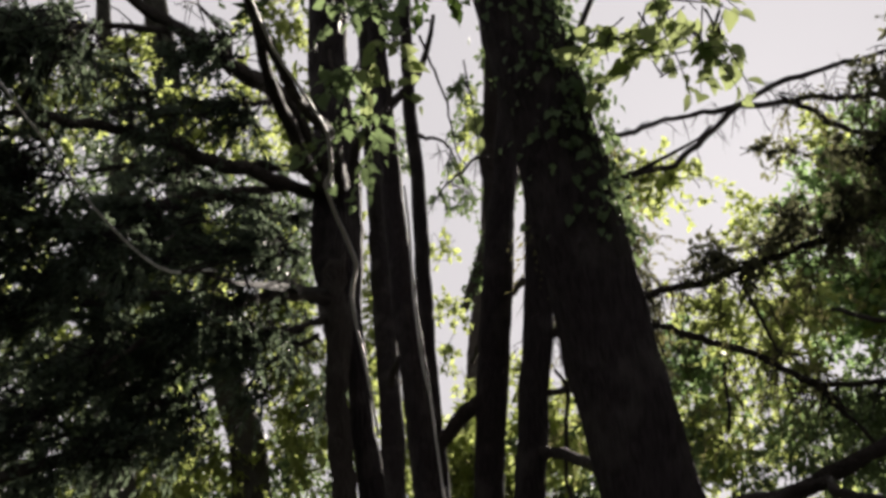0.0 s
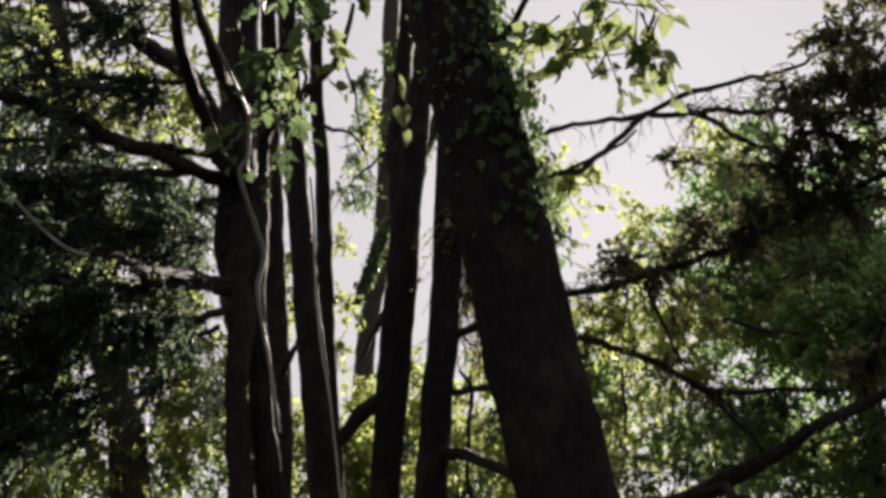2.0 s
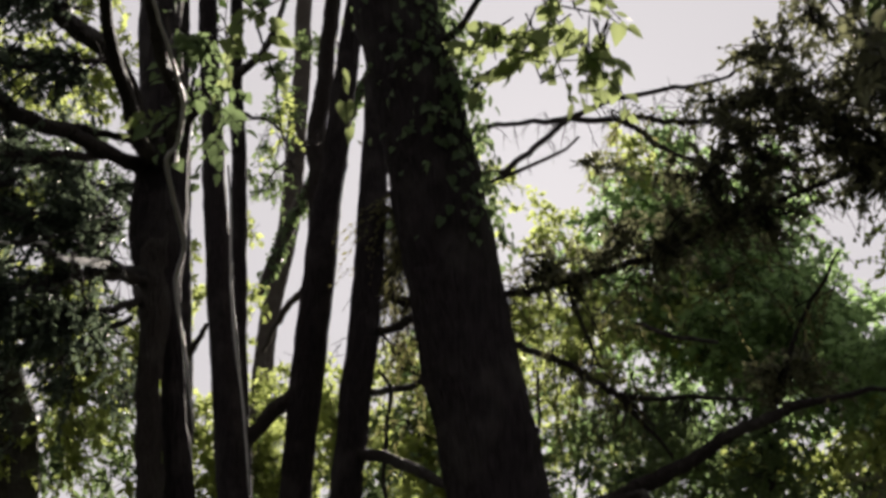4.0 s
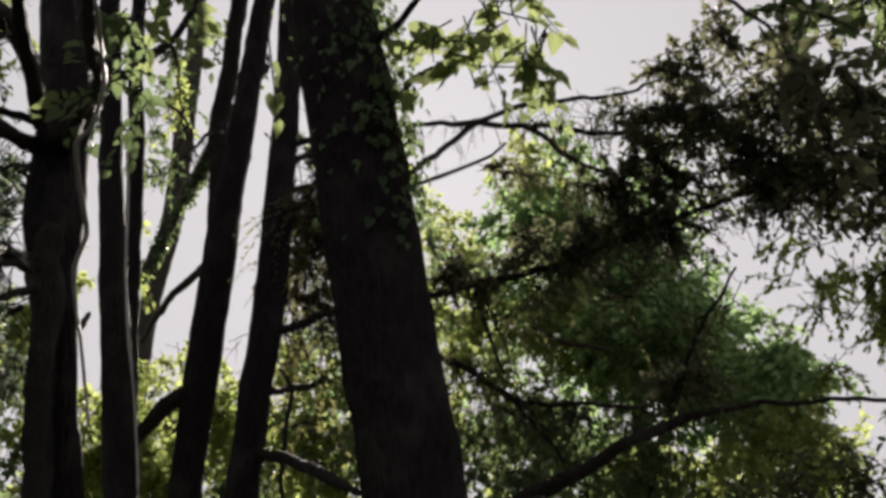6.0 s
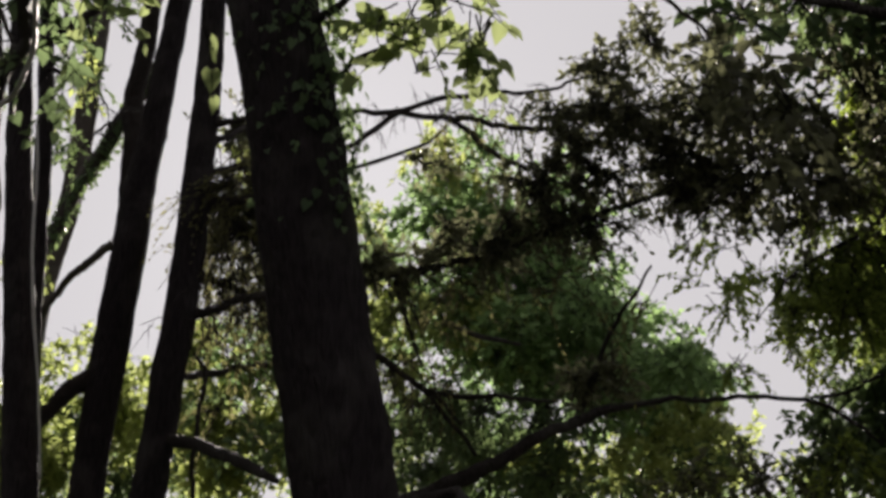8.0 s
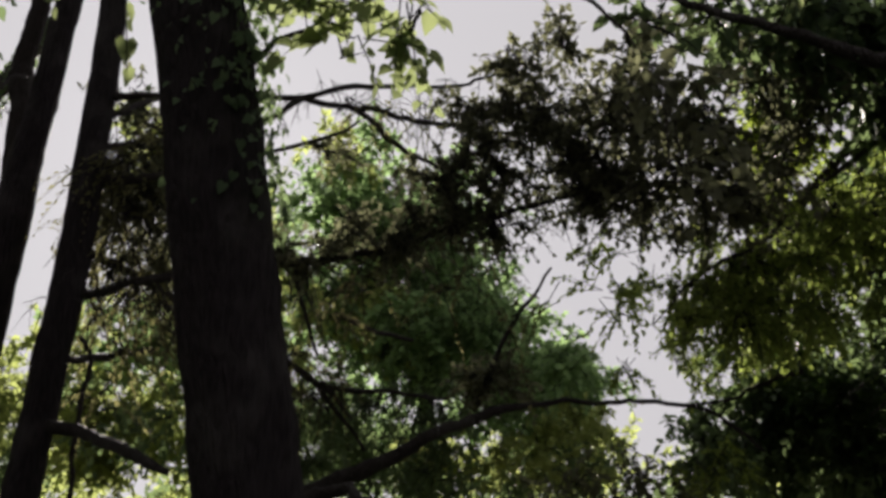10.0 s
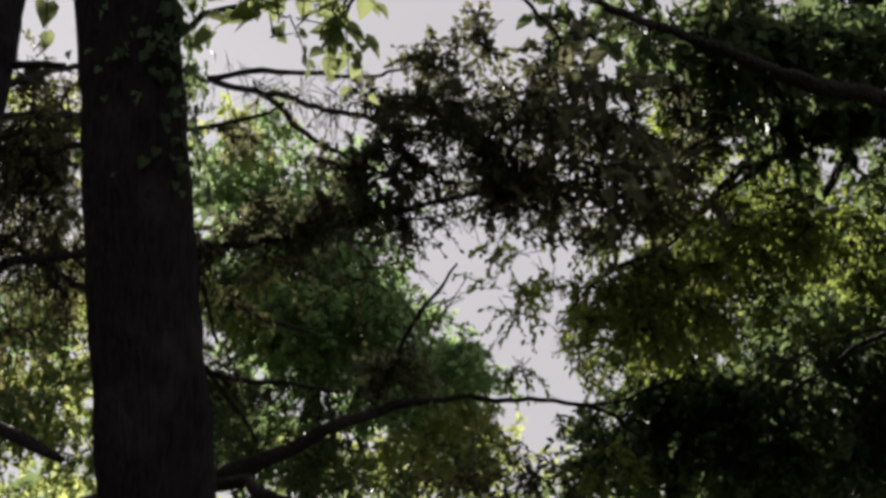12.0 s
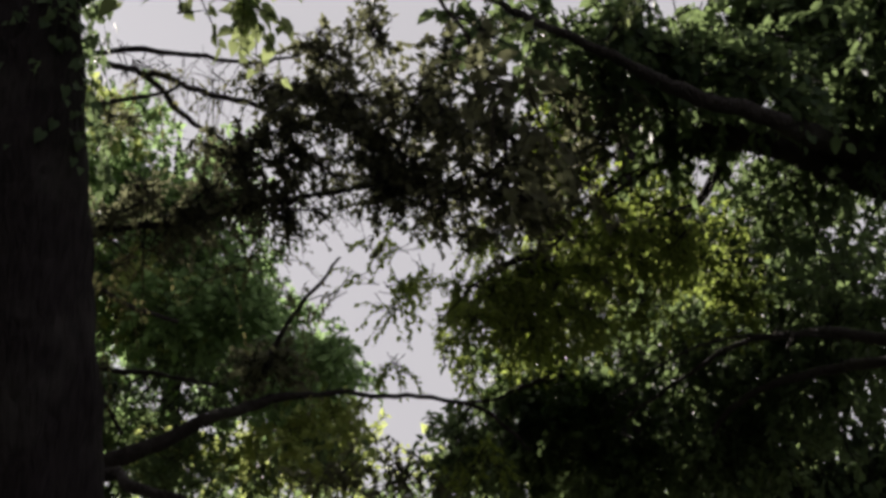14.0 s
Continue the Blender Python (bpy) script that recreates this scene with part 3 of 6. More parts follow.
branchy_tree = tree("branchy_tree", "dark trunk with long low branches spreading sideways", (0.75, 6.90, 0))
branchy_tree_crown = Crown(branchy_tree, 50)
branchy_tree_line = [(0.27, 6.56, 0.60, 0.120), (0.39, 6.57, 1.50, 0.106), (0.54, 6.58, 3.00, 0.098), (0.62, 6.58, 4.00, 0.098), (0.67, 6.59, 5.00, 0.090), (0.70, 6.59, 6.00, 0.080), (0.70, 6.60, 8.00, 0.060), (0.53, 6.62, 11.00, 0.020)]
trunk(branchy_tree, branchy_tree_line)
# Unseen leaves overhead, added to darken what stands below.
branchy_tree_crown.clump("high", (1.2, 7.2, 11.5), (3.0, 3.0, 1.8), 360)
line = [(0.59, 6.59, 3.59, 0.031), (0.83, 6.51, 3.67, 0.029), (1.03, 6.44, 3.73, 0.027), (1.34, 6.38, 3.80, 0.027), (1.64, 6.32, 3.86, 0.027), (1.97, 6.22, 3.94, 0.025), (2.28, 6.10, 4.02, 0.023), (2.56, 5.98, 4.12, 0.024), (2.88, 5.80, 4.25, 0.022), (3.24, 5.54, 4.37, 0.017), (3.56, 5.26, 4.42, 0.011)]
branchy_tree_crown.hang(limb(branchy_tree, line), line, 110, 0.32)
line = [(0.62, 6.59, 3.97, 0.028), (0.90, 6.85, 3.97, 0.026), (1.49, 7.29, 3.94, 0.026), (2.31, 7.76, 3.85, 0.027), (2.64, 7.66, 3.61, 0.025), (2.84, 7.57, 3.53, 0.022), (3.22, 7.37, 3.46, 0.017), (3.58, 7.16, 3.41, 0.012)]
branchy_tree_crown.hang(limb(branchy_tree, line), line, 120, 0.34)
limb(branchy_tree, [(2.77, 7.86, 3.64, 0.023), (2.95, 7.74, 3.33, 0.018), (3.11, 7.60, 3.05, 0.013)])
limb(branchy_tree, [(0.55, 6.58, 2.87, 0.038), (0.73, 6.22, 2.77, 0.036), (0.82, 5.66, 2.59, 0.030), (0.90, 5.41, 2.48, 0.017)], name="dead_branch")
limb(branchy_tree, [(0.65, 6.59, 4.34, 0.041), (0.84, 6.50, 4.38, 0.033), (1.00, 6.37, 4.39, 0.025), (1.23, 6.14, 4.41, 0.014)])
limb(branchy_tree, [(0.70, 6.61, 4.94, 0.027), (0.84, 6.37, 4.89, 0.022), (0.93, 6.14, 4.81, 0.014)])
limb(branchy_tree, [(0.59, 6.54, 1.83, 0.068), (0.83, 6.58, 2.04, 0.066), (1.18, 6.63, 2.28, 0.063), (1.62, 6.68, 2.47, 0.061), (1.96, 6.60, 2.55, 0.059), (2.24, 6.51, 2.67, 0.054), (2.65, 6.33, 2.87, 0.045), (2.98, 6.16, 3.06, 0.037), (3.18, 6.07, 3.14, 0.034), (3.38, 5.98, 3.19, 0.020), (3.64, 5.85, 3.21, 0.017), (3.94, 5.67, 3.18, 0.016), (4.22, 5.50, 3.13, 0.015), (4.49, 5.33, 3.03, 0.013), (4.74, 5.18, 2.82, 0.009)])
limb(branchy_tree, [(0.60, 6.55, 1.72, 0.045), (1.99, 6.00, 2.52, 0.040), (2.10, 5.75, 2.46, 0.034), (2.15, 5.50, 2.38, 0.028), (2.22, 5.20, 2.27, 0.020)])
limb(branchy_tree, [(3.26, 6.33, 3.17, 0.031), (3.31, 6.26, 3.33, 0.023), (3.39, 6.12, 3.61, 0.016), (3.48, 5.98, 3.85, 0.014), (3.58, 5.82, 4.07, 0.008)])
line = [(0.71, 6.58, 4.60, 0.026), (1.13, 6.91, 4.89, 0.025), (1.78, 7.24, 5.21, 0.024), (2.28, 7.32, 5.62, 0.025), (2.59, 7.10, 5.75, 0.022), (2.90, 6.82, 5.74, 0.018), (3.15, 6.47, 5.65, 0.015), (3.24, 6.04, 5.58, 0.011), (3.35, 5.69, 5.57, 0.007)]
branchy_tree_crown.hang(limb(branchy_tree, line), line, 50, 0.20)
line = [(0.73, 6.57, 4.78, 0.022), (1.18, 7.15, 5.30, 0.021), (1.65, 7.58, 5.70, 0.022), (2.07, 7.67, 5.86, 0.020), (2.38, 7.43, 5.79, 0.024), (2.72, 7.07, 5.64, 0.023), (2.99, 6.64, 5.44, 0.022), (3.16, 6.13, 5.16, 0.018), (3.27, 5.61, 4.93, 0.011)]
branchy_tree_crown.hang(limb(branchy_tree, line), line, 50, 0.20)
limb(branchy_tree, [(0.69, 6.55, 3.38, 0.009), (0.77, 6.54, 3.28, 0.014), (0.76, 6.58, 3.00, 0.014), (0.75, 6.63, 2.59, 0.014), (0.74, 6.64, 2.32, 0.014)], name="dead_stem")
limb(branchy_tree, [(0.65, 6.56, 3.24, 0.025), (0.95, 6.92, 3.39, 0.023), (1.37, 7.35, 3.56, 0.020)])
limb(branchy_tree, [(2.07, 7.54, 3.68, 0.013), (2.08, 7.60, 3.44, 0.013), (2.07, 7.66, 3.19, 0.011)])
limb(branchy_tree, [(1.87, 6.23, 3.88, 0.015), (1.97, 6.28, 3.63, 0.013), (2.09, 6.31, 3.38, 0.009)])
limb(branchy_tree, [(2.68, 7.49, 3.50, 0.020), (2.81, 7.48, 3.35, 0.015), (2.92, 7.45, 3.26, 0.011)])
limb(branchy_tree, [(2.64, 7.11, 5.64, 0.018), (2.88, 6.92, 5.33, 0.022), (3.08, 6.69, 5.07, 0.017), (3.22, 6.45, 4.89, 0.011)])
limb(branchy_tree, [(3.35, 8.62, 4.41, 0.021), (3.68, 8.50, 4.30, 0.023), (4.00, 8.36, 4.20, 0.018)])
# Overhead leaves out of view, added to block sky light.
vine_tree_crown.clump("high", (-1.2, 6.0, 11.0), (3.2, 3.2, 2.0), 480)
branchy_tree_crown.clump("leafy", (3.14, 5.27, 4.96), (0.52, 0.41, 0.30), 170, (0.25, -0.1, 0))
branchy_tree_crown.clump("leafy", (3.00, 5.58, 4.61), (0.48, 0.35, 0.22), 120, (0.25, -0.1, 0))
branchy_tree_crown.clump("leafy", (3.37, 5.31, 4.62), (0.37, 0.30, 0.22), 100, (0.25, -0.1, 0))
branchy_tree_crown.clump("leafy", (3.51, 5.02, 4.90), (0.30, 0.32, 0.34), 102, (0.25, -0.1, 0))
branchy_tree_crown.clump("leafy", (3.77, 5.08, 4.42), (0.37, 0.34, 0.30), 112, (0.25, -0.1, 0))
branchy_tree_crown.clump("leafy", (3.78, 4.85, 4.78), (0.26, 0.28, 0.30), 64, (0.25, -0.1, 0))
branchy_tree_crown.clump("leafy", (3.54, 5.28, 4.43), (0.34, 0.26, 0.19), 99, (0.25, -0.1, 0))
branchy_tree_crown.clump("leafy", (2.82, 5.50, 4.94), (0.22, 0.22, 0.22), 64, (0.25, -0.1, 0))
branchy_tree_crown.clump("leafy", (2.62, 5.74, 4.50), (0.29, 0.24, 0.18), 64, (0.25, -0.1, 0))
branchy_tree_crown.clump("leafy", (2.32, 6.08, 4.11), (0.48, 0.29, 0.11), 51, (0.25, -0.1, 0))
branchy_tree_crown.clump("leafy", (2.77, 5.90, 4.23), (0.37, 0.25, 0.13), 51, (0.25, -0.1, 0))
branchy_tree_crown.clump("leafy", (1.82, 6.13, 3.94), (0.29, 0.19, 0.09), 51, (0.25, -0.1, 0))
branchy_tree_crown.clump("leafy", (3.05, 5.72, 4.27), (0.34, 0.24, 0.15), 51, (0.25, -0.1, 0))
branchy_tree_crown.clump("leafy", (2.46, 6.97, 5.15), (0.26, 0.19, 0.13), 19, (0.25, -0.1, 0))
branchy_tree_crown.clump("leafy", (2.97, 5.23, 5.20), (0.26, 0.19, 0.11), 38, (0.25, -0.1, 0))
branchy_tree_crown.clump("leafy", (3.14, 5.02, 5.31), (0.15, 0.15, 0.15), 32, (0.25, -0.1, 0))
branchy_tree_crown.clump("brown", (2.24, 6.67, 3.87), (0.27, 0.25, 0.23), 10)
branchy_tree_crown.clump("brown", (2.44, 6.11, 3.88), (0.33, 0.24, 0.15), 9)
branchy_tree_crown.clump("brown", (2.44, 7.73, 3.79), (0.22, 0.27, 0.31), 9)
branchy_tree_crown.clump("brown", (2.73, 5.74, 3.79), (0.29, 0.23, 0.18), 9)
branchy_tree_crown.clump("brown", (2.83, 7.77, 3.42), (0.27, 0.27, 0.27), 12)
branchy_tree_crown.clump("brown", (2.64, 6.89, 5.60), (0.66, 0.39, 0.11), 14)
branchy_tree_crown.clump("brown", (2.97, 6.51, 5.51), (0.26, 0.19, 0.13), 7)
branchy_tree_crown.clump("brown", (3.06, 5.59, 3.62), (0.21, 0.20, 0.18), 7)
branchy_tree_crown.clump("brown", (0.88, 6.52, 4.52), (0.15, 0.17, 0.19), 23)
branchy_tree_crown.clump("brown", (0.92, 6.64, 4.21), (0.15, 0.19, 0.22), 27)
branchy_tree_crown.clump("brown", (0.92, 6.75, 3.90), (0.15, 0.15, 0.15), 14)
branchy_tree_crown.clump("brown", (1.01, 6.96, 3.50), (0.15, 0.17, 0.19), 9)
branchy_tree_crown.clump("brown", (0.97, 7.04, 3.18), (0.11, 0.11, 0.11), 5)
branchy_tree_crown.clump("brown", (1.14, 7.22, 4.57), (0.36, 0.34, 0.32), 63)
branchy_tree_crown.clump("brown", (1.32, 7.31, 4.20), (0.28, 0.26, 0.24), 54)
branchy_tree_crown.clump("brown", (0.95, 7.17, 4.80), (0.32, 0.24, 0.16), 32)
branchy_tree_crown.clump("brown", (1.20, 7.55, 3.92), (0.28, 0.22, 0.16), 21)
branchy_tree_crown.clump("brown", (1.13, 7.01, 5.03), (0.20, 0.20, 0.20), 18)
branchy_tree_crown.clump("brown", (0.93, 7.58, 4.36), (0.25, 0.29, 0.33), 36)
branchy_tree_crown.clump("leafy", (1.18, 7.07, 4.37), (0.31, 0.33, 0.35), 108)
branchy_tree_crown.clump("leafy", (1.00, 7.02, 5.29), (0.28, 0.26, 0.24), 38)
vine_tree_crown.clump("dark", (-1.51, 3.42, 3.92), (0.26, 0.23, 0.19), 147, (-0.8, -0.2, -0.1))
vine_tree_crown.clump("dark", (-1.70, 3.81, 3.54), (0.27, 0.22, 0.17), 89, (-0.8, -0.2, -0.1))
vine_tree_crown.clump("dark", (-1.55, 3.98, 3.31), (0.35, 0.26, 0.17), 107, (-0.8, -0.2, -0.1))
vine_tree_crown.clump("dark", (-1.38, 5.20, 3.77), (0.44, 0.30, 0.16), 134, (-0.8, -0.2, -0.1))
vine_tree_crown.clump("dark", (-1.72, 4.11, 3.11), (0.28, 0.22, 0.15), 83, (-0.8, -0.2, -0.1))
vine_tree_crown.clump("dark", (-1.43, 4.45, 3.64), (0.33, 0.22, 0.11), 96, (-0.8, -0.2, -0.1))
vine_tree_crown.clump("dark", (-1.27, 4.58, 3.15), (0.32, 0.23, 0.14), 66, (-0.8, -0.2, -0.1))
vine_tree_crown.clump("dark", (-1.69, 4.51, 2.93), (0.32, 0.24, 0.16), 57, (-0.8, -0.2, -0.1))
vine_tree_crown.clump("dark", (-1.45, 4.82, 2.90), (0.25, 0.21, 0.17), 62, (-0.8, -0.2, -0.1))
vine_tree_crown.clump("dark", (-1.82, 4.54, 2.63), (0.24, 0.22, 0.19), 76, (-0.8, -0.2, -0.1))
vine_tree_crown.clump("dark", (-1.27, 5.02, 2.72), (0.17, 0.17, 0.17), 38, (-0.8, -0.2, -0.1))
vine_tree_crown.clump("dark", (-1.55, 4.66, 2.55), (0.22, 0.19, 0.16), 57, (-0.8, -0.2, -0.1))
vine_tree_crown.clump("dark", (-1.02, 5.05, 3.21), (0.20, 0.16, 0.12), 51, (-0.8, -0.2, -0.1))
vine_tree_crown.clump("dark", (-0.91, 5.10, 3.72), (0.18, 0.15, 0.12), 38, (-0.8, -0.2, -0.1))
vine_tree_crown.clump("dark", (-1.41, 4.34, 4.09), (0.37, 0.24, 0.11), 44, (-0.8, -0.2, -0.1))
vine_tree_crown.clump("dark", (-1.09, 4.93, 4.45), (0.22, 0.16, 0.09), 25, (-0.8, -0.2, -0.1))
vine_tree_crown.clump("dark", (-1.22, 4.53, 4.65), (0.33, 0.23, 0.12), 32, (-0.8, -0.2, -0.1))
vine_tree_crown.clump("dark", (-0.93, 5.40, 3.16), (0.18, 0.18, 0.18), 25, (-0.8, -0.2, -0.1))
vine_tree_crown.clump("dark", (-1.94, 3.83, 3.25), (0.22, 0.36, 0.50), 192, (-0.8, -0.2, -0.1))
vine_tree_crown.clump("dark", (-1.88, 3.43, 3.84), (0.19, 0.24, 0.29), 96, (-0.8, -0.2, -0.1))
vine_tree_crown.clump("dark", (-1.99, 4.25, 2.62), (0.21, 0.26, 0.31), 96, (-0.8, -0.2, -0.1))
vine_tree_crown.clump("dark", (-1.58, 4.61, 4.49), (0.45, 0.30, 0.15), 32, (-0.8, -0.1, 0))
vine_tree_crown.clump("dark", (-1.37, 4.95, 4.43), (0.44, 0.27, 0.09), 22, (-0.8, -0.1, 0))
vine_tree_crown.clump("dark", (-1.17, 5.04, 4.76), (0.26, 0.18, 0.10), 16, (-0.8, -0.1, 0))
vine_tree_crown.clump("dark", (-1.44, 5.11, 4.11), (0.47, 0.27, 0.07), 32, (-0.8, -0.1, 0))
vine_tree_crown.clump("dark", (-1.19, 5.39, 4.12), (0.39, 0.23, 0.07), 25, (-0.8, -0.1, 0))
vine_tree_crown.clump("dark", (-1.70, 4.22, 4.45), (0.23, 0.17, 0.11), 19, (-0.8, -0.1, 0))
vine_tree_crown.clump("vine", (-0.30, 3.97, 4.10), (0.10, 0.15, 0.20), 3)
vine_tree_crown.clump("vine", (-0.18, 3.81, 4.17), (0.10, 0.10, 0.10), 2)
vine_tree_crown.clump("vine", (-0.56, 4.24, 3.78), (0.04, 0.07, 0.09), 1)
vine_tree_crown.clump("vine", (0.11, 3.85, 3.93), (0.05, 0.05, 0.06), 1)
vine_tree_crown.clump("broad", (-0.46, 4.23, 4.03), (0.09, 0.14, 0.19), 5)
vine_tree_crown.clump("broad", (-0.38, 4.14, 4.19), (0.11, 0.13, 0.16), 7)
vine_tree_crown.clump("broad", (-0.34, 4.01, 4.40), (0.16, 0.13, 0.11), 9)
vine_tree_crown.clump("broad", (-0.34, 4.38, 3.99), (0.07, 0.11, 0.16), 4)
ivy_tree_crown.clump("vine", (0.80, 3.47, 4.01), (0.16, 0.14, 0.12), 7)
ivy_tree_crown.clump("vine", (1.01, 3.48, 3.91), (0.19, 0.15, 0.12), 6)
ivy_tree_crown.clump("vine", (0.84, 3.55, 3.88), (0.14, 0.12, 0.09), 3)
ivy_tree_crown.clump("vine", (0.67, 3.46, 3.88), (0.09, 0.11, 0.14), 4)
ivy_tree_crown.clump("vine", (0.94, 3.38, 4.08), (0.30, 0.20, 0.09), 6)
ivy_tree_crown.clump("vine", (0.91, 3.68, 3.83), (0.10, 0.08, 0.07), 1)
ivy_tree_crown.clump("vine", (1.09, 3.43, 3.95), (0.15, 0.15, 0.14), 4)
limb(ivy_tree, [(0.63, 3.90, 3.81, 0.017), (0.70, 3.85, 3.89, 0.012), (0.79, 3.75, 3.93, 0.010), (0.87, 3.64, 4.00, 0.007), (0.92, 3.45, 4.00, 0.005)])
limb(ivy_tree, [(0.55, 3.86, 4.07, 0.017), (0.59, 3.62, 4.04, 0.014), (0.63, 3.36, 4.04, 0.011)])
limb(ivy_tree, [(0.66, 3.93, 3.50, 0.010), (0.76, 4.02, 3.49, 0.009), (0.98, 4.07, 3.64, 0.008), (1.20, 4.09, 3.81, 0.006)])
ivy_tree_crown.clump("dusk_broad", (2.11, 3.23, 3.84), (0.17, 0.17, 0.17), 6)
ivy_tree_crown.clump("dusk_broad", (2.22, 3.29, 3.59), (0.12, 0.14, 0.17), 5)
ivy_tree_crown.clump("dusk_broad", (2.27, 3.14, 3.75), (0.12, 0.12, 0.12), 6)
ivy_tree_crown.clump("dusk_broad", (2.00, 3.25, 3.94), (0.14, 0.12, 0.10), 6)
ivy_tree_crown.clump("vine", (1.98, 3.17, 4.00), (0.03, 0.05, 0.06), 1)
ivy_tree_crown.clump("vine", (2.52, 2.94, 4.10), (0.10, 0.09, 0.07), 1)
ivy_tree_crown.clump("vine", (2.58, 2.75, 4.19), (0.10, 0.07, 0.05), 1)
limb(ivy_tree, [(0.48, 3.61, 4.39, 0.016), (0.86, 3.61, 4.40, 0.012), (1.33, 3.53, 4.38, 0.011), (1.80, 3.43, 4.30, 0.010), (2.14, 3.43, 4.15, 0.009), (2.36, 3.44, 3.87, 0.008), (2.42, 3.52, 3.66, 0.005)], BARK_GREY, "vine", 6, 0.06)

hanging_tree = tree("drooping_tree", "leafy tree with hanging yellow-green leaves", (8.60, 6.20, 0))
hanging_tree_crown = Crown(hanging_tree, 162)
trunk(hanging_tree, [(7.97, 6.53, 0.60, 0.180), (8.04, 6.43, 2.84, 0.171), (8.06, 6.39, 3.49, 0.167), (8.08, 6.37, 4.15, 0.163), (8.09, 6.35, 4.85, 0.160), (8.11, 6.33, 5.58, 0.151), (8.16, 6.24, 6.85, 0.139), (8.22, 6.15, 8.23, 0.133), (8.30, 6.01, 10.23, 0.107), (8.39, 5.88, 12.23, 0.067), (8.47, 5.74, 14.23, 0.020)])
trunk(hanging_tree, [(6.18, 3.29, 0.60, 0.232), (6.27, 2.99, 2.42, 0.221), (6.32, 2.83, 3.37, 0.205), (6.37, 2.65, 4.46, 0.191), (6.42, 2.45, 5.64, 0.180), (6.51, 2.12, 7.64, 0.144), (6.60, 1.78, 9.64, 0.090), (6.68, 1.45, 11.64, 0.027)])
limb(hanging_tree, [(6.39, 2.66, 4.43, 0.128), (5.67, 3.30, 4.70, 0.106), (5.22, 3.60, 4.76, 0.091), (5.19, 3.98, 4.79, 0.060), (5.15, 4.41, 4.75, 0.042), (5.17, 4.77, 4.65, 0.034), (5.17, 5.20, 4.40, 0.025), (5.09, 5.63, 4.30, 0.020), (5.05, 5.95, 4.24, 0.013)])
limb(hanging_tree, [(5.43, 3.89, 4.83, 0.038), (5.54, 4.06, 4.67, 0.034), (5.58, 4.30, 4.54, 0.029), (5.52, 4.70, 4.43, 0.025), (5.41, 5.13, 4.30, 0.020), (5.33, 5.59, 3.95, 0.013)])
limb(hanging_tree, [(6.37, 2.68, 4.31, 0.106), (5.73, 3.14, 4.51, 0.089), (5.31, 3.29, 4.59, 0.078), (4.89, 3.62, 4.70, 0.057), (4.54, 3.78, 4.77, 0.044), (4.18, 3.93, 4.85, 0.031), (3.80, 4.06, 4.92, 0.019), (3.57, 4.16, 4.99, 0.012)])
limb(hanging_tree, [(6.39, 2.64, 4.54, 0.107), (5.46, 3.07, 4.64, 0.090), (4.36, 2.98, 4.41, 0.057), (3.95, 3.25, 4.55, 0.046), (3.63, 3.39, 4.61, 0.035), (3.19, 3.59, 4.73, 0.025), (2.74, 3.77, 4.83, 0.018), (2.39, 3.82, 4.87, 0.013)])
limb(hanging_tree, [(6.33, 2.84, 3.41, 0.049), (6.23, 3.53, 3.59, 0.042), (6.27, 3.84, 3.67, 0.028), (6.06, 4.24, 3.61, 0.021), (5.99, 4.56, 3.51, 0.017), (6.01, 4.92, 3.36, 0.014), (5.94, 5.22, 3.17, 0.009)])
limb(hanging_tree, [(6.32, 2.87, 3.27, 0.045), (6.57, 3.56, 3.44, 0.041), (6.78, 3.80, 3.48, 0.041), (6.66, 4.34, 3.39, 0.032), (6.70, 4.74, 3.25, 0.021), (6.80, 5.03, 2.99, 0.014)])
hanging_tree_crown.clump("hang", (5.82, 5.71, 4.50), (0.42, 0.35, 0.28), 91)
hanging_tree_crown.clump("hang", (5.80, 6.04, 4.23), (0.29, 0.29, 0.29), 68)
hanging_tree_crown.clump("hang", (5.93, 6.14, 3.99), (0.24, 0.22, 0.19), 54)
hanging_tree_crown.clump("hang", (5.92, 5.32, 4.61), (0.37, 0.33, 0.28), 91)
hanging_tree_crown.clump("hang", (6.15, 5.59, 4.20), (0.38, 0.33, 0.29), 78)
hanging_tree_crown.clump("hang", (6.14, 4.93, 4.69), (0.33, 0.30, 0.28), 122)
hanging_tree_crown.clump("hang", (6.42, 4.66, 4.68), (0.33, 0.33, 0.33), 91)
hanging_tree_crown.clump("hang", (5.86, 5.03, 4.89), (0.32, 0.28, 0.23), 136)
hanging_tree_crown.clump("hang", (5.99, 4.69, 5.05), (0.28, 0.23, 0.18), 68)
hanging_tree_crown.clump("hang", (5.74, 6.47, 4.12), (0.19, 0.19, 0.19), 18)
hanging_tree_crown.clump("hang", (5.60, 5.61, 4.86), (0.23, 0.23, 0.23), 81)
hanging_tree_crown.clump("hang", (5.45, 6.03, 4.75), (0.19, 0.16, 0.14), 34)
hanging_tree_crown.clump("hang", (5.11, 6.98, 4.48), (0.29, 0.24, 0.19), 16)
hanging_tree_crown.clump("hang", (5.29, 7.05, 3.85), (0.17, 0.17, 0.17), 12)
hanging_tree_crown.clump("hang", (4.83, 6.00, 3.96), (0.17, 0.15, 0.13), 10)
hanging_tree_crown.clump("hang", (6.72, 4.60, 4.26), (0.38, 0.38, 0.38), 122)
hanging_tree_crown.clump("hang", (5.75, 6.56, 3.85), (0.13, 0.16, 0.19), 6)
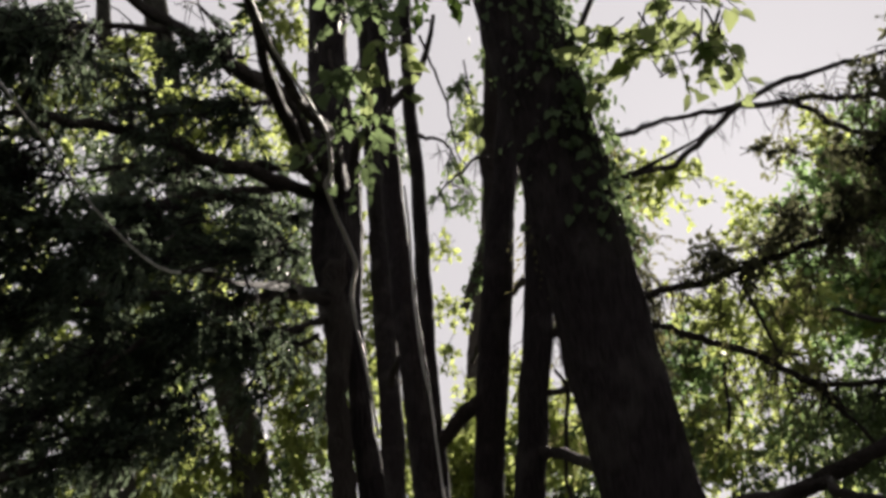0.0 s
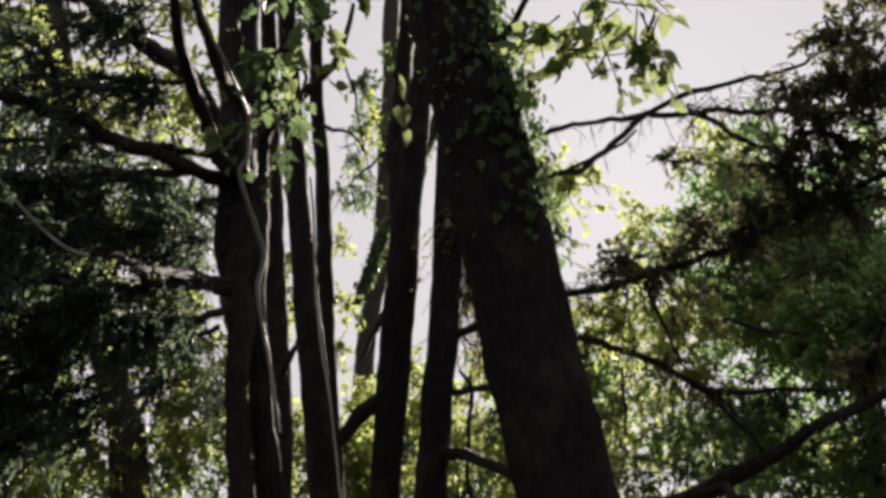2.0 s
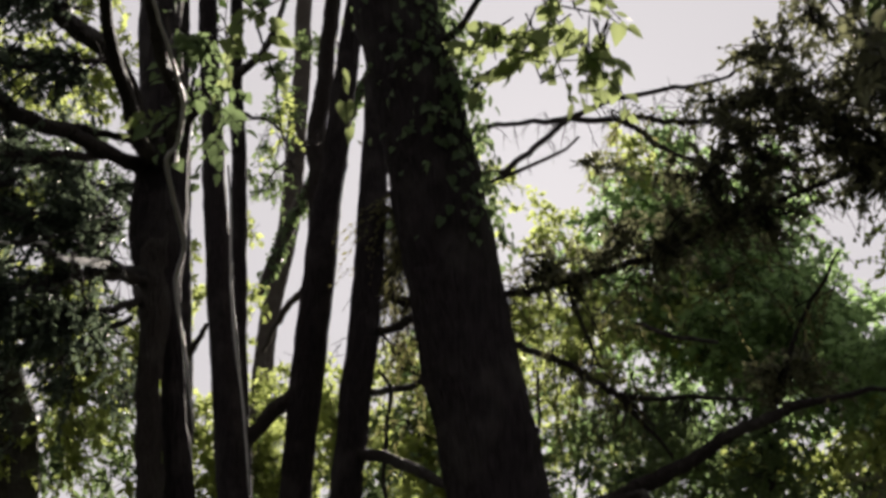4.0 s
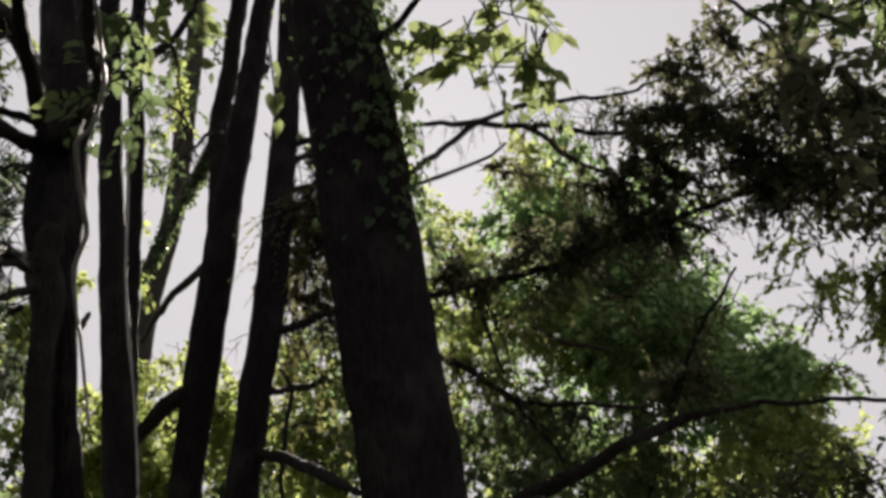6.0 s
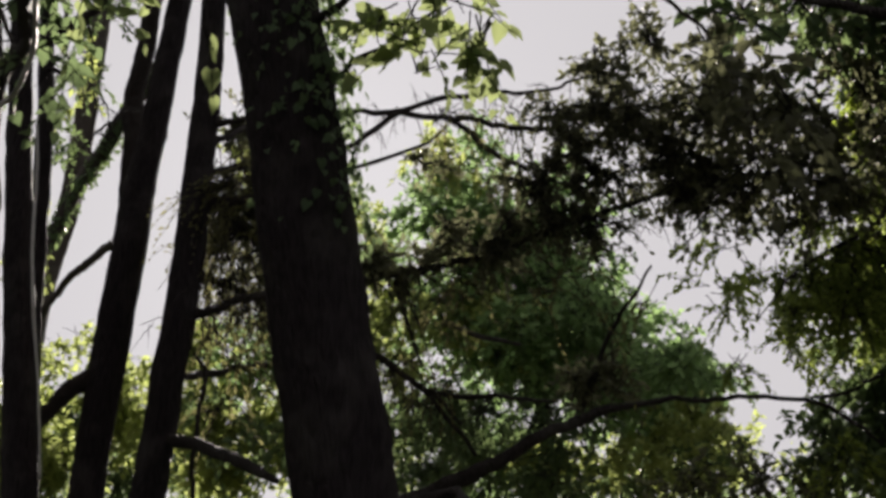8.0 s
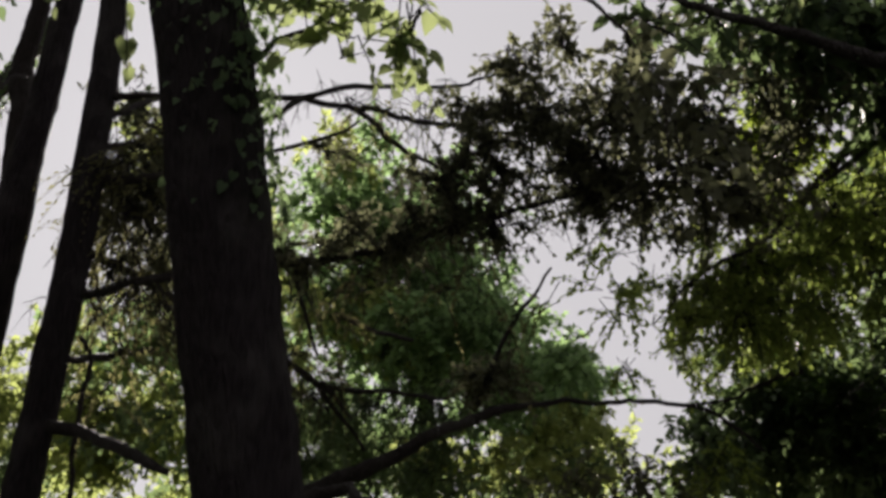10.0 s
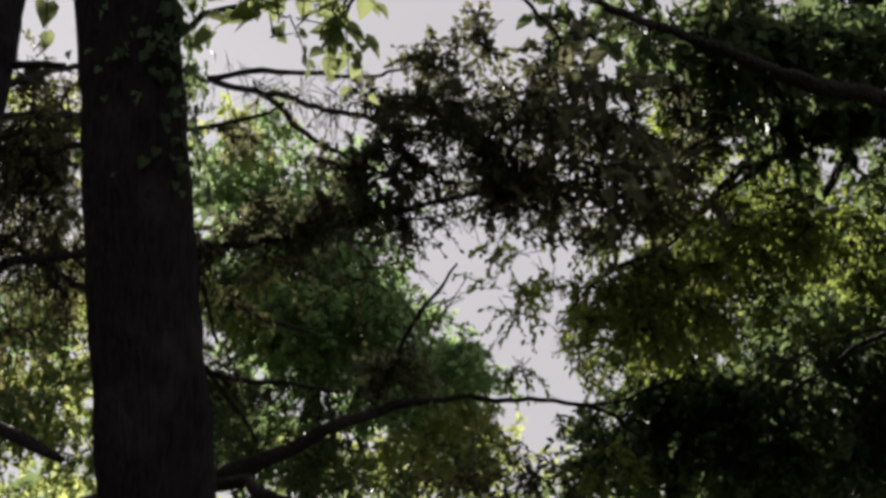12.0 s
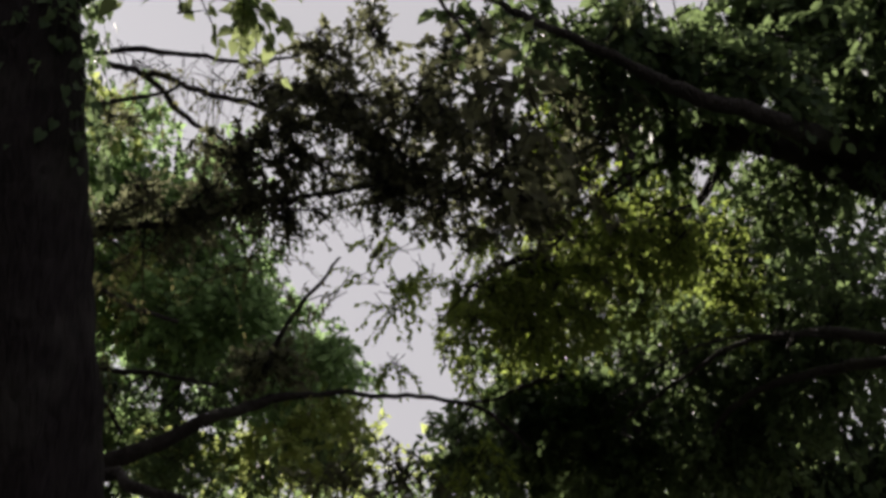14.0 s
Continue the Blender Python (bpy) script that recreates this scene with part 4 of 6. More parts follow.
# Shade among the boughs, put in as darker coloured leaves.
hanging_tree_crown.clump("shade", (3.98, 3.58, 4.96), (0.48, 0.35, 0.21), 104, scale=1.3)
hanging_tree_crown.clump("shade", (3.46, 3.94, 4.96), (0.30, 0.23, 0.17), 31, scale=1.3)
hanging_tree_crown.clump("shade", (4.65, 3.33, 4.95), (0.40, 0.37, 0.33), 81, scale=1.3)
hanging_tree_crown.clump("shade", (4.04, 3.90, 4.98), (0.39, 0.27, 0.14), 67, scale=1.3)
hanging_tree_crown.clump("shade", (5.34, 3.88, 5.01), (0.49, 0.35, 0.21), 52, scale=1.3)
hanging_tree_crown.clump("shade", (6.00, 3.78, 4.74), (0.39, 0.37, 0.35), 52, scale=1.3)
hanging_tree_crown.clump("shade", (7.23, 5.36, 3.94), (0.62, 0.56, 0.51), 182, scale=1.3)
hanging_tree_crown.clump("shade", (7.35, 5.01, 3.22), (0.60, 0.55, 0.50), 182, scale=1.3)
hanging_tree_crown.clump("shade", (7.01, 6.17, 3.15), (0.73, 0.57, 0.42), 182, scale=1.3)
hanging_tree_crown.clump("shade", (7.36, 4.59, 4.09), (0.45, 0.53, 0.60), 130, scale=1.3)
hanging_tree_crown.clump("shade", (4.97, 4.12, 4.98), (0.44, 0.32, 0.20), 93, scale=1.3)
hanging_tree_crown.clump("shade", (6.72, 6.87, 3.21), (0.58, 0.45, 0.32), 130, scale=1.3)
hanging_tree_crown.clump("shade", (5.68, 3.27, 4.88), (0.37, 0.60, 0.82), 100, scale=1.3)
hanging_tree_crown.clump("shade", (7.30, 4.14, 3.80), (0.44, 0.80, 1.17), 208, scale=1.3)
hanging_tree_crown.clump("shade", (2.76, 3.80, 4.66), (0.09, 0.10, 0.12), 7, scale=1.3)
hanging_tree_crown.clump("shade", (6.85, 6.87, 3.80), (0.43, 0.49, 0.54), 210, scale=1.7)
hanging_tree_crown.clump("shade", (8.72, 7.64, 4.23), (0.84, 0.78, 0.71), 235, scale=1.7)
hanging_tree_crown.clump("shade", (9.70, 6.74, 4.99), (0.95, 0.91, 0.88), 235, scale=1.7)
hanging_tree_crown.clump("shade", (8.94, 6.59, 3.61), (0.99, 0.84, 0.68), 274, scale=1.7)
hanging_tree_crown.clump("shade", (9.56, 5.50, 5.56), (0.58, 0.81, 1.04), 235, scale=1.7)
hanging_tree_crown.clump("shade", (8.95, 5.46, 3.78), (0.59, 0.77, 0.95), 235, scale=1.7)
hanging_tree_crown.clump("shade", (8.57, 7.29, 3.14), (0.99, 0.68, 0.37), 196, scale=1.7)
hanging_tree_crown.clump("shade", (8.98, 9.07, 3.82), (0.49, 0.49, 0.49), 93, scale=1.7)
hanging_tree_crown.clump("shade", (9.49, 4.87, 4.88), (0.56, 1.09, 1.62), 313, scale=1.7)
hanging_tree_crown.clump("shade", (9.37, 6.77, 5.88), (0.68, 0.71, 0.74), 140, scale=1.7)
# Sunlit patches, made by the brighter leaf tint.
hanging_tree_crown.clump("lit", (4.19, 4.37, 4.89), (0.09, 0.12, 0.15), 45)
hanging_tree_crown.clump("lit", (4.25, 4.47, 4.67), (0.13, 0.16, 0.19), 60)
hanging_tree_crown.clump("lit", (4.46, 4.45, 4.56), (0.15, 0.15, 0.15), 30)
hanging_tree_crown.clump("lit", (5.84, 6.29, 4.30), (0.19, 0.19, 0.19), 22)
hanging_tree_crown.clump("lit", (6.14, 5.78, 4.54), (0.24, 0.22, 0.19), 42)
# Darker leaves at the edge, their shade carried by colour.
hanging_tree_crown.clump("shade", (6.23, 7.06, 3.57), (0.21, 0.34, 0.47), 16)
hanging_tree_crown.clump("shade", (6.35, 7.35, 3.11), (0.21, 0.24, 0.26), 33)
hanging_tree_crown.clump("shade", (6.37, 7.37, 2.86), (0.32, 0.24, 0.16), 33)
hanging_tree_crown.clump("hang", (4.85, 6.31, 4.62), (0.32, 0.32, 0.32), 11)
hanging_tree_crown.clump("hang", (4.97, 6.69, 4.20), (0.28, 0.26, 0.23), 9)
hanging_tree_crown.clump("hang", (5.27, 6.41, 4.11), (0.19, 0.23, 0.28), 8)
hanging_tree_crown.clump("hang", (5.62, 6.74, 3.84), (0.13, 0.21, 0.29), 10)
# Shaded hollow under the hanging leaves, painted with near-black leaves.
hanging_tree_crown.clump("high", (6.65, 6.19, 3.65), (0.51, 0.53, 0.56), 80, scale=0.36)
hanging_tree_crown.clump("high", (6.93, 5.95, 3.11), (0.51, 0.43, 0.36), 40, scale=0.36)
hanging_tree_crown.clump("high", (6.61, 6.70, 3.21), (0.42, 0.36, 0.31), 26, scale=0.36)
limb(thin_tree, [(-0.17, 8.14, 6.98, 0.013), (-0.04, 8.11, 6.54, 0.011), (0.06, 8.18, 6.24, 0.010), (0.13, 8.32, 5.97, 0.008), (0.18, 8.39, 5.84, 0.006)], BARK, "vine", 6, 0.06)
line = [(0.41, 7.62, 5.51, 0.018), (0.26, 7.29, 5.26, 0.013), (0.11, 6.98, 4.99, 0.010), (-0.02, 6.67, 4.70, 0.006)]
leaning_tree_crown.hang(limb(leaning_tree, line), line, 10, 0.20)
line = [(-0.22, 8.22, 6.03, 0.018), (-0.05, 7.60, 5.62, 0.014), (0.11, 7.00, 5.16, 0.008)]
thin_tree_crown.hang(limb(thin_tree, line), line, 10, 0.20)

green_tree = tree("broadleaf_tree", "sunlit green broadleaf tree behind the dark branches", (6.20, 13.00, 0))
green_tree_crown = Crown(green_tree, 231)
trunk(green_tree, [(6.84, 12.87, 0.60, 0.141), (6.86, 12.85, 3.55, 0.134), (6.88, 12.83, 4.32, 0.127), (6.87, 12.84, 5.11, 0.121), (6.86, 12.85, 5.93, 0.114), (6.85, 12.85, 6.79, 0.108), (6.79, 12.89, 7.50, 0.101), (6.75, 12.91, 8.14, 0.051), (6.73, 12.92, 8.44, 0.015)])
green_tree_crown.clump("green", (5.15, 11.72, 7.66), (0.76, 0.61, 0.45), 67, scale=1.2)
green_tree_crown.clump("green", (4.89, 12.14, 7.06), (0.45, 0.45, 0.45), 31, scale=1.2)
green_tree_crown.clump("green", (5.42, 11.83, 7.17), (0.91, 0.72, 0.53), 88, scale=1.2)
green_tree_crown.clump("green", (6.18, 11.82, 6.21), (1.21, 0.87, 0.53), 234, scale=1.2)
green_tree_crown.clump("green", (5.29, 12.43, 5.84), (0.91, 0.72, 0.53), 208, scale=1.2)
green_tree_crown.clump("green", (6.19, 12.12, 5.36), (1.06, 0.79, 0.53), 234, scale=1.2)
green_tree_crown.clump("green", (7.24, 12.02, 5.73), (0.71, 0.59, 0.47), 156, scale=1.2)
green_tree_crown.clump("green", (8.43, 11.96, 5.14), (0.73, 0.53, 0.32), 145, scale=1.2)
green_tree_crown.clump("green", (8.70, 11.76, 5.13), (0.36, 0.31, 0.26), 57, scale=1.2)
green_tree_crown.clump("green", (7.42, 12.09, 4.90), (0.94, 0.67, 0.39), 156, scale=1.2)
green_tree_crown.clump("green", (8.14, 11.65, 4.61), (0.82, 0.57, 0.31), 78, scale=1.2)
green_tree_crown.clump("green", (6.61, 11.82, 7.07), (0.71, 0.55, 0.39), 104, scale=1.2)
green_tree_crown.clump("gold", (4.57, 11.19, 7.34), (0.57, 0.43, 0.29), 23, scale=1.2)
green_tree_crown.clump("gold", (5.38, 11.32, 5.52), (0.35, 0.35, 0.35), 20, scale=1.2)
green_tree_crown.clump("gold", (5.81, 11.13, 5.36), (0.42, 0.42, 0.42), 52, scale=1.2)
# Shade on the lower leaves, put in by the darker leaf colour.
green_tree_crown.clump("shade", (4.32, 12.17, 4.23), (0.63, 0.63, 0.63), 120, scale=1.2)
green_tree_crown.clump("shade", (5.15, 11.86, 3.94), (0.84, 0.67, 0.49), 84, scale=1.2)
green_tree_crown.clump("gold", (8.62, 11.99, 4.32), (0.97, 0.69, 0.41), 52, scale=1.2)
green_tree_crown.clump("gold", (7.71, 12.73, 3.88), (1.14, 0.73, 0.32), 52, scale=1.2)
green_tree_crown.clump("gold", (9.17, 11.63, 3.83), (0.73, 0.57, 0.41), 40, scale=1.2)
green_tree_crown.clump("gold", (2.57, 13.74, 4.45), (0.61, 0.64, 0.68), 156, scale=1.2)
green_tree_crown.clump("gold", (2.40, 14.53, 5.71), (0.49, 0.45, 0.41), 62, scale=1.2)
green_tree_crown.clump("gold", (-0.17, 15.10, 4.43), (0.49, 0.65, 0.81), 130, scale=1.2)
green_tree_crown.clump("gold", (1.41, 14.92, 4.78), (0.32, 0.57, 0.81), 104, scale=1.2)
green_tree_crown.clump("gold", (0.67, 15.14, 3.94), (0.49, 0.45, 0.41), 78, scale=1.2)
green_tree_crown.clump("shade", (6.05, 11.43, 3.63), (0.84, 0.60, 0.35), 25, scale=1.6)
green_tree_crown.clump("shade", (7.89, 11.06, 4.12), (0.82, 0.60, 0.37), 17, scale=1.6)
green_tree_crown.clump("shade", (7.38, 11.05, 3.55), (1.01, 0.65, 0.29), 25, scale=1.6)
green_tree_crown.clump("gold", (4.58, 13.92, 7.27), (0.50, 0.54, 0.59), 57, scale=1.2)
green_tree_crown.clump("gold", (4.76, 14.20, 6.32), (0.50, 0.59, 0.67), 67, scale=1.2)
green_tree_crown.clump("gold", (4.64, 14.54, 5.28), (0.50, 0.50, 0.50), 31, scale=1.2)
green_tree_crown.clump("gold", (6.50, 13.11, 7.10), (0.84, 0.63, 0.42), 57, scale=1.2)
green_tree_crown.clump("green", (5.28, 14.79, 7.28), (0.62, 0.62, 0.62), 52, scale=1.2)
green_tree_crown.clump("green", (7.18, 12.35, 7.87), (0.50, 0.42, 0.34), 36, scale=1.2)
green_tree_crown.clump("green", (5.71, 15.01, 6.09), (0.71, 0.62, 0.54), 31, scale=1.2)
# Corner filled with leaves coloured as if in shade.
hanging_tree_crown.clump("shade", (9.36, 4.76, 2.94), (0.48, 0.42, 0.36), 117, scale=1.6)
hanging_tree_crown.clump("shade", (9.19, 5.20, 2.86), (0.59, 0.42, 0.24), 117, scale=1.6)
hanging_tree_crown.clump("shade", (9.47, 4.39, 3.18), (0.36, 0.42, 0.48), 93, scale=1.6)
green_tree_crown.clump("green", (6.74, 13.76, 5.52), (0.75, 0.63, 0.50), 67, scale=1.2)
green_tree_crown.clump("shade", (6.89, 12.84, 3.95), (0.86, 0.67, 0.47), 55, scale=1.6)
green_tree_crown.clump("shade", (7.66, 12.34, 3.81), (0.71, 0.55, 0.39), 40, scale=1.6)
green_tree_crown.clump("green", (6.19, 13.16, 4.46), (0.55, 0.51, 0.47), 40, scale=1.2)
green_tree_crown.clump("green", (7.66, 13.22, 5.38), (0.67, 0.54, 0.42), 58, scale=1.2)
green_tree_crown.clump("green", (2.92, 13.68, 5.29), (0.83, 0.68, 0.53), 104, scale=1.2)
green_tree_crown.clump("green", (3.39, 13.46, 5.54), (0.45, 0.45, 0.45), 31, scale=1.2)
green_tree_crown.clump("gold", (3.25, 13.78, 4.42), (0.91, 0.72, 0.53), 78, scale=1.2)
green_tree_crown.clump("gold", (2.77, 14.02, 3.85), (0.61, 0.57, 0.53), 104, scale=1.2)
green_tree_crown.clump("gold", (3.81, 13.73, 3.68), (0.45, 0.45, 0.45), 40, scale=1.2)
branchy_tree_crown.clump("brown", (1.21, 7.03, 5.11), (0.20, 0.28, 0.36), 23)
branchy_tree_crown.clump("brown", (1.36, 7.46, 4.57), (0.21, 0.35, 0.49), 30)
branchy_tree_crown.clump("brown", (1.61, 7.87, 3.80), (0.21, 0.30, 0.38), 21)
branchy_tree_crown.clump("leafy", (1.15, 7.02, 4.69), (0.19, 0.33, 0.47), 64)
branchy_tree_crown.clump("leafy", (1.46, 7.43, 3.98), (0.16, 0.28, 0.40), 44)
green_tree_crown.clump("shade", (0.62, 17.17, 4.33), (0.83, 0.69, 0.55), 100, scale=1.6)
green_tree_crown.clump("shade", (1.91, 17.04, 4.28), (0.74, 0.64, 0.55), 100, scale=1.6)
green_tree_crown.clump("shade", (2.79, 16.84, 4.55), (0.55, 0.69, 0.83), 84, scale=1.6)
green_tree_crown.clump("shade", (1.08, 16.98, 5.17), (0.64, 0.60, 0.55), 50, scale=1.6)
green_tree_crown.clump("gold", (6.80, 10.13, 3.94), (0.60, 0.47, 0.34), 27, scale=1.1)
green_tree_crown.clump("gold", (6.32, 10.52, 3.73), (0.47, 0.40, 0.34), 15, scale=1.1)
green_tree_crown.clump("gold", (7.28, 9.81, 3.72), (0.54, 0.44, 0.34), 21, scale=1.1)
green_tree_crown.clump("gold", (5.57, 10.76, 3.73), (0.53, 0.43, 0.33), 18, scale=1.1)
green_tree_crown.clump("gold", (6.87, 9.94, 3.41), (0.73, 0.49, 0.26), 21, scale=1.1)
branchy_tree_crown.clump("leafy", (3.26, 6.16, 3.38), (0.15, 0.15, 0.16), 44)
green_tree_crown.clump("gold", (2.95, 11.15, 5.26), (0.39, 0.42, 0.45), 46, scale=1.1)
green_tree_crown.clump("gold", (3.13, 11.37, 4.28), (0.45, 0.52, 0.58), 18, scale=1.1)
green_tree_crown.clump("gold", (3.91, 10.85, 5.19), (0.45, 0.39, 0.32), 31, scale=1.1)
green_tree_crown.clump("shade", (3.53, 11.39, 3.58), (0.52, 0.42, 0.32), 46, scale=1.1)
green_tree_crown.clump("shade", (4.39, 11.07, 3.59), (0.58, 0.45, 0.32), 23, scale=1.1)
green_tree_crown.clump("gold", (5.37, 11.82, 5.53), (0.44, 0.44, 0.44), 36, scale=1.1)
branchy_tree_crown.clump("brown", (1.76, 6.33, 3.99), (0.26, 0.21, 0.15), 7, scale=0.8)
branchy_tree_crown.clump("brown", (1.92, 6.73, 3.66), (0.23, 0.27, 0.31), 9, scale=0.8)
branchy_tree_crown.clump("brown", (2.27, 6.67, 3.80), (0.24, 0.24, 0.24), 5, scale=0.8)
branchy_tree_crown.clump("brown", (2.63, 6.95, 3.53), (0.25, 0.25, 0.25), 3, scale=0.8)
branchy_tree_crown.clump("brown", (1.95, 7.29, 3.12), (0.21, 0.23, 0.25), 5, scale=0.8)
green_tree_crown.clump("green", (7.22, 12.59, 6.77), (0.74, 0.62, 0.50), 78, scale=1.2)
green_tree_crown.clump("green", (7.95, 12.61, 6.09), (0.75, 0.59, 0.42), 78, scale=1.2)
green_tree_crown.clump("green", (6.69, 12.77, 7.12), (0.66, 0.58, 0.50), 52, scale=1.2)
green_tree_crown.clump("green", (8.78, 12.45, 5.27), (0.76, 0.55, 0.34), 52, scale=1.2)
green_tree_crown.clump("shade", (0.35, 12.06, 8.79), (0.34, 0.36, 0.38), 15, scale=1.0)
green_tree_crown.clump("shade", (0.04, 12.43, 8.15), (0.23, 0.30, 0.38), 11, scale=1.0)
green_tree_crown.clump("shade", (-0.03, 12.70, 7.61), (0.23, 0.26, 0.30), 9, scale=1.0)
green_tree_crown.clump("shade", (0.37, 13.60, 8.03), (0.32, 0.32, 0.32), 9, scale=1.0)
branchy_tree_crown.clump("leafy", (3.49, 6.34, 3.39), (0.18, 0.18, 0.19), 38)
green_tree_crown.clump("green", (4.98, 14.74, 4.68), (0.59, 0.50, 0.42), 25, scale=1.2)
green_tree_crown.clump("green", (5.76, 14.74, 4.68), (0.60, 0.51, 0.43), 30, scale=1.2)
green_tree_crown.clump("green", (6.81, 14.24, 4.53), (0.77, 0.60, 0.43), 34, scale=1.2)
green_tree_crown.clump("green", (6.29, 14.37, 5.17), (0.60, 0.47, 0.34), 19, scale=1.2)
green_tree_crown.clump("green", (6.35, 14.00, 8.45), (0.60, 0.70, 0.70), 60, scale=1.2)
green_tree_crown.clump("green", (6.62, 14.10, 7.86), (0.71, 0.58, 0.45), 50, scale=1.2)
pale_tree_crown.clump("shade", (0.47, 14.22, 9.73), (0.43, 0.56, 0.69), 33, scale=1.2)
pale_tree_crown.clump("shade", (0.33, 14.84, 8.56), (0.35, 0.39, 0.43), 12, scale=1.2)
pale_tree_crown.clump("shade", (-0.46, 13.61, 8.84), (0.32, 0.57, 0.81), 21, scale=1.2)
pale_tree_crown.clump("shade", (0.70, 13.89, 10.25), (0.52, 0.39, 0.26), 21, scale=1.2)
green_tree_crown.clump("gold", (0.95, 14.77, 5.73), (0.49, 0.45, 0.41), 18, scale=1.1)
green_tree_crown.clump("gold", (0.26, 14.92, 5.39), (0.49, 0.45, 0.41), 18, scale=1.1)
green_tree_crown.clump("gold", (-0.09, 14.78, 5.95), (0.32, 0.41, 0.49), 10, scale=1.1)
green_tree_crown.clump("gold", (1.31, 14.90, 5.07), (0.41, 0.41, 0.41), 18, scale=1.1)
vine_tree_crown.clump("dark", (-0.92, 7.70, 3.41), (0.29, 0.33, 0.37), 32)
vine_tree_crown.clump("dark", (-1.11, 7.56, 3.91), (0.16, 0.25, 0.33), 25)

left_tree = tree("broadleaf_tree", "sunlit yellow-green tree behind dark conifer sprays", (-4.00, 14.00, 0))
left_tree_crown = Crown(left_tree, 336)
trunk(left_tree, [(-2.11, 13.85, 0.60, 0.265), (-2.57, 13.76, 3.74, 0.253), (-2.67, 13.74, 4.49, 0.240), (-2.89, 13.72, 5.18, 0.225), (-3.13, 13.70, 6.21, 0.205), (-3.42, 13.66, 7.39, 0.186), (-3.74, 13.61, 8.62, 0.158), (-4.05, 13.55, 10.12, 0.130), (-4.45, 13.47, 12.12, 0.099), (-4.80, 13.39, 14.12, 0.062), (-5.15, 13.31, 16.12, 0.019)], BARK_MOSSY)
left_tree_crown.clump("gold", (-4.46, 10.87, 8.25), (0.88, 0.77, 0.66), 98, scale=1.15)
left_tree_crown.clump("gold", (-3.68, 10.87, 8.70), (0.51, 0.44, 0.36), 46, scale=1.15)
left_tree_crown.clump("gold", (-2.57, 12.03, 8.29), (0.61, 0.53, 0.45), 67, scale=1.15)
left_tree_crown.clump("gold", (-1.91, 12.06, 8.46), (0.45, 0.53, 0.61), 41, scale=1.15)
left_tree_crown.clump("gold", (-3.26, 11.82, 8.36), (0.53, 0.49, 0.45), 46, scale=1.15)
left_tree_crown.clump("gold", (-2.29, 13.09, 6.00), (0.61, 0.57, 0.53), 130, scale=1.15)
left_tree_crown.clump("gold", (-3.12, 12.56, 6.93), (0.91, 0.72, 0.53), 156, scale=1.15)
left_tree_crown.clump("gold", (-1.94, 13.47, 4.87), (0.45, 0.68, 0.91), 156, scale=1.15)
left_tree_crown.clump("gold", (-3.35, 13.33, 4.28), (0.68, 0.64, 0.61), 104, scale=1.15)
left_tree_crown.clump("gold", (-4.74, 12.64, 5.32), (1.06, 0.87, 0.68), 88, scale=1.15)
left_tree_crown.clump("gold", (-4.20, 13.15, 3.92), (1.06, 0.72, 0.38), 88, scale=1.15)
left_tree_crown.clump("gold", (-0.84, 13.74, 6.17), (0.20, 0.57, 0.94), 88, scale=1.15)
left_tree_crown.clump("gold", (0.31, 12.37, 8.14), (0.30, 0.38, 0.45), 7, scale=1.15)
left_tree_crown.clump("gold", (0.13, 13.91, 7.22), (0.32, 0.32, 0.32), 7, scale=1.15)
left_tree_crown.clump("gold", (0.19, 14.19, 6.46), (0.24, 0.24, 0.24), 10, scale=1.15)
left_tree_crown.clump("gold", (0.21, 14.72, 4.46), (0.41, 0.57, 0.73), 104, scale=1.15)
left_tree_crown.clump("gold", (-5.10, 11.98, 6.74), (0.76, 0.76, 0.76), 46, scale=1.15)
left_tree_crown.clump("gold", (-2.07, 11.00, 9.15), (0.58, 0.44, 0.29), 36, scale=1.15)
left_tree_crown.clump("gold", (-3.96, 12.62, 6.19), (0.76, 0.57, 0.38), 93, scale=1.15)
left_tree_crown.clump("gold", (2.74, 11.45, 7.12), (0.70, 0.53, 0.35), 57, scale=1.15)
left_tree_crown.clump("gold", (4.00, 16.24, 4.66), (1.10, 0.96, 0.83), 31, scale=1.3)
left_tree_crown.clump("gold", (5.24, 15.80, 5.06), (1.38, 1.06, 0.74), 21, scale=1.3)
left_tree_crown.clump("gold", (5.57, 14.82, 3.94), (1.12, 0.82, 0.52), 33, scale=1.3)
left_tree_crown.clump("gold", (4.17, 15.88, 6.00), (0.55, 0.55, 0.55), 21, scale=1.3)
left_tree_crown.clump("gold", (0.95, 16.70, 4.65), (0.55, 0.55, 0.55), 67, scale=1.3)
left_tree_crown.clump("gold", (1.84, 15.56, 4.83), (0.35, 0.56, 0.78), 67, scale=1.3)
left_tree_crown.clump("gold", (5.02, 14.46, 6.25), (1.04, 0.74, 0.43), 31, scale=1.3)
left_tree_crown.clump("gold", (-0.74, 14.70, 4.48), (0.41, 0.57, 0.73), 67, scale=1.3)
left_tree_crown.clump("gold", (-1.21, 14.50, 5.25), (0.24, 0.53, 0.81), 41, scale=1.3)
# Backing leaves that fill sky gaps, coloured darker as if shaded.
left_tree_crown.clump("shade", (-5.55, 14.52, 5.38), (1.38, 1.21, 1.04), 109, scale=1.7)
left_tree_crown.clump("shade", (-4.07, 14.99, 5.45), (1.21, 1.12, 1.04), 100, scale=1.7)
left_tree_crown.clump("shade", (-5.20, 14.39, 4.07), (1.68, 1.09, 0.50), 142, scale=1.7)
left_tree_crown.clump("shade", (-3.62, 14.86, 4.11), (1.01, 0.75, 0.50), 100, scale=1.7)
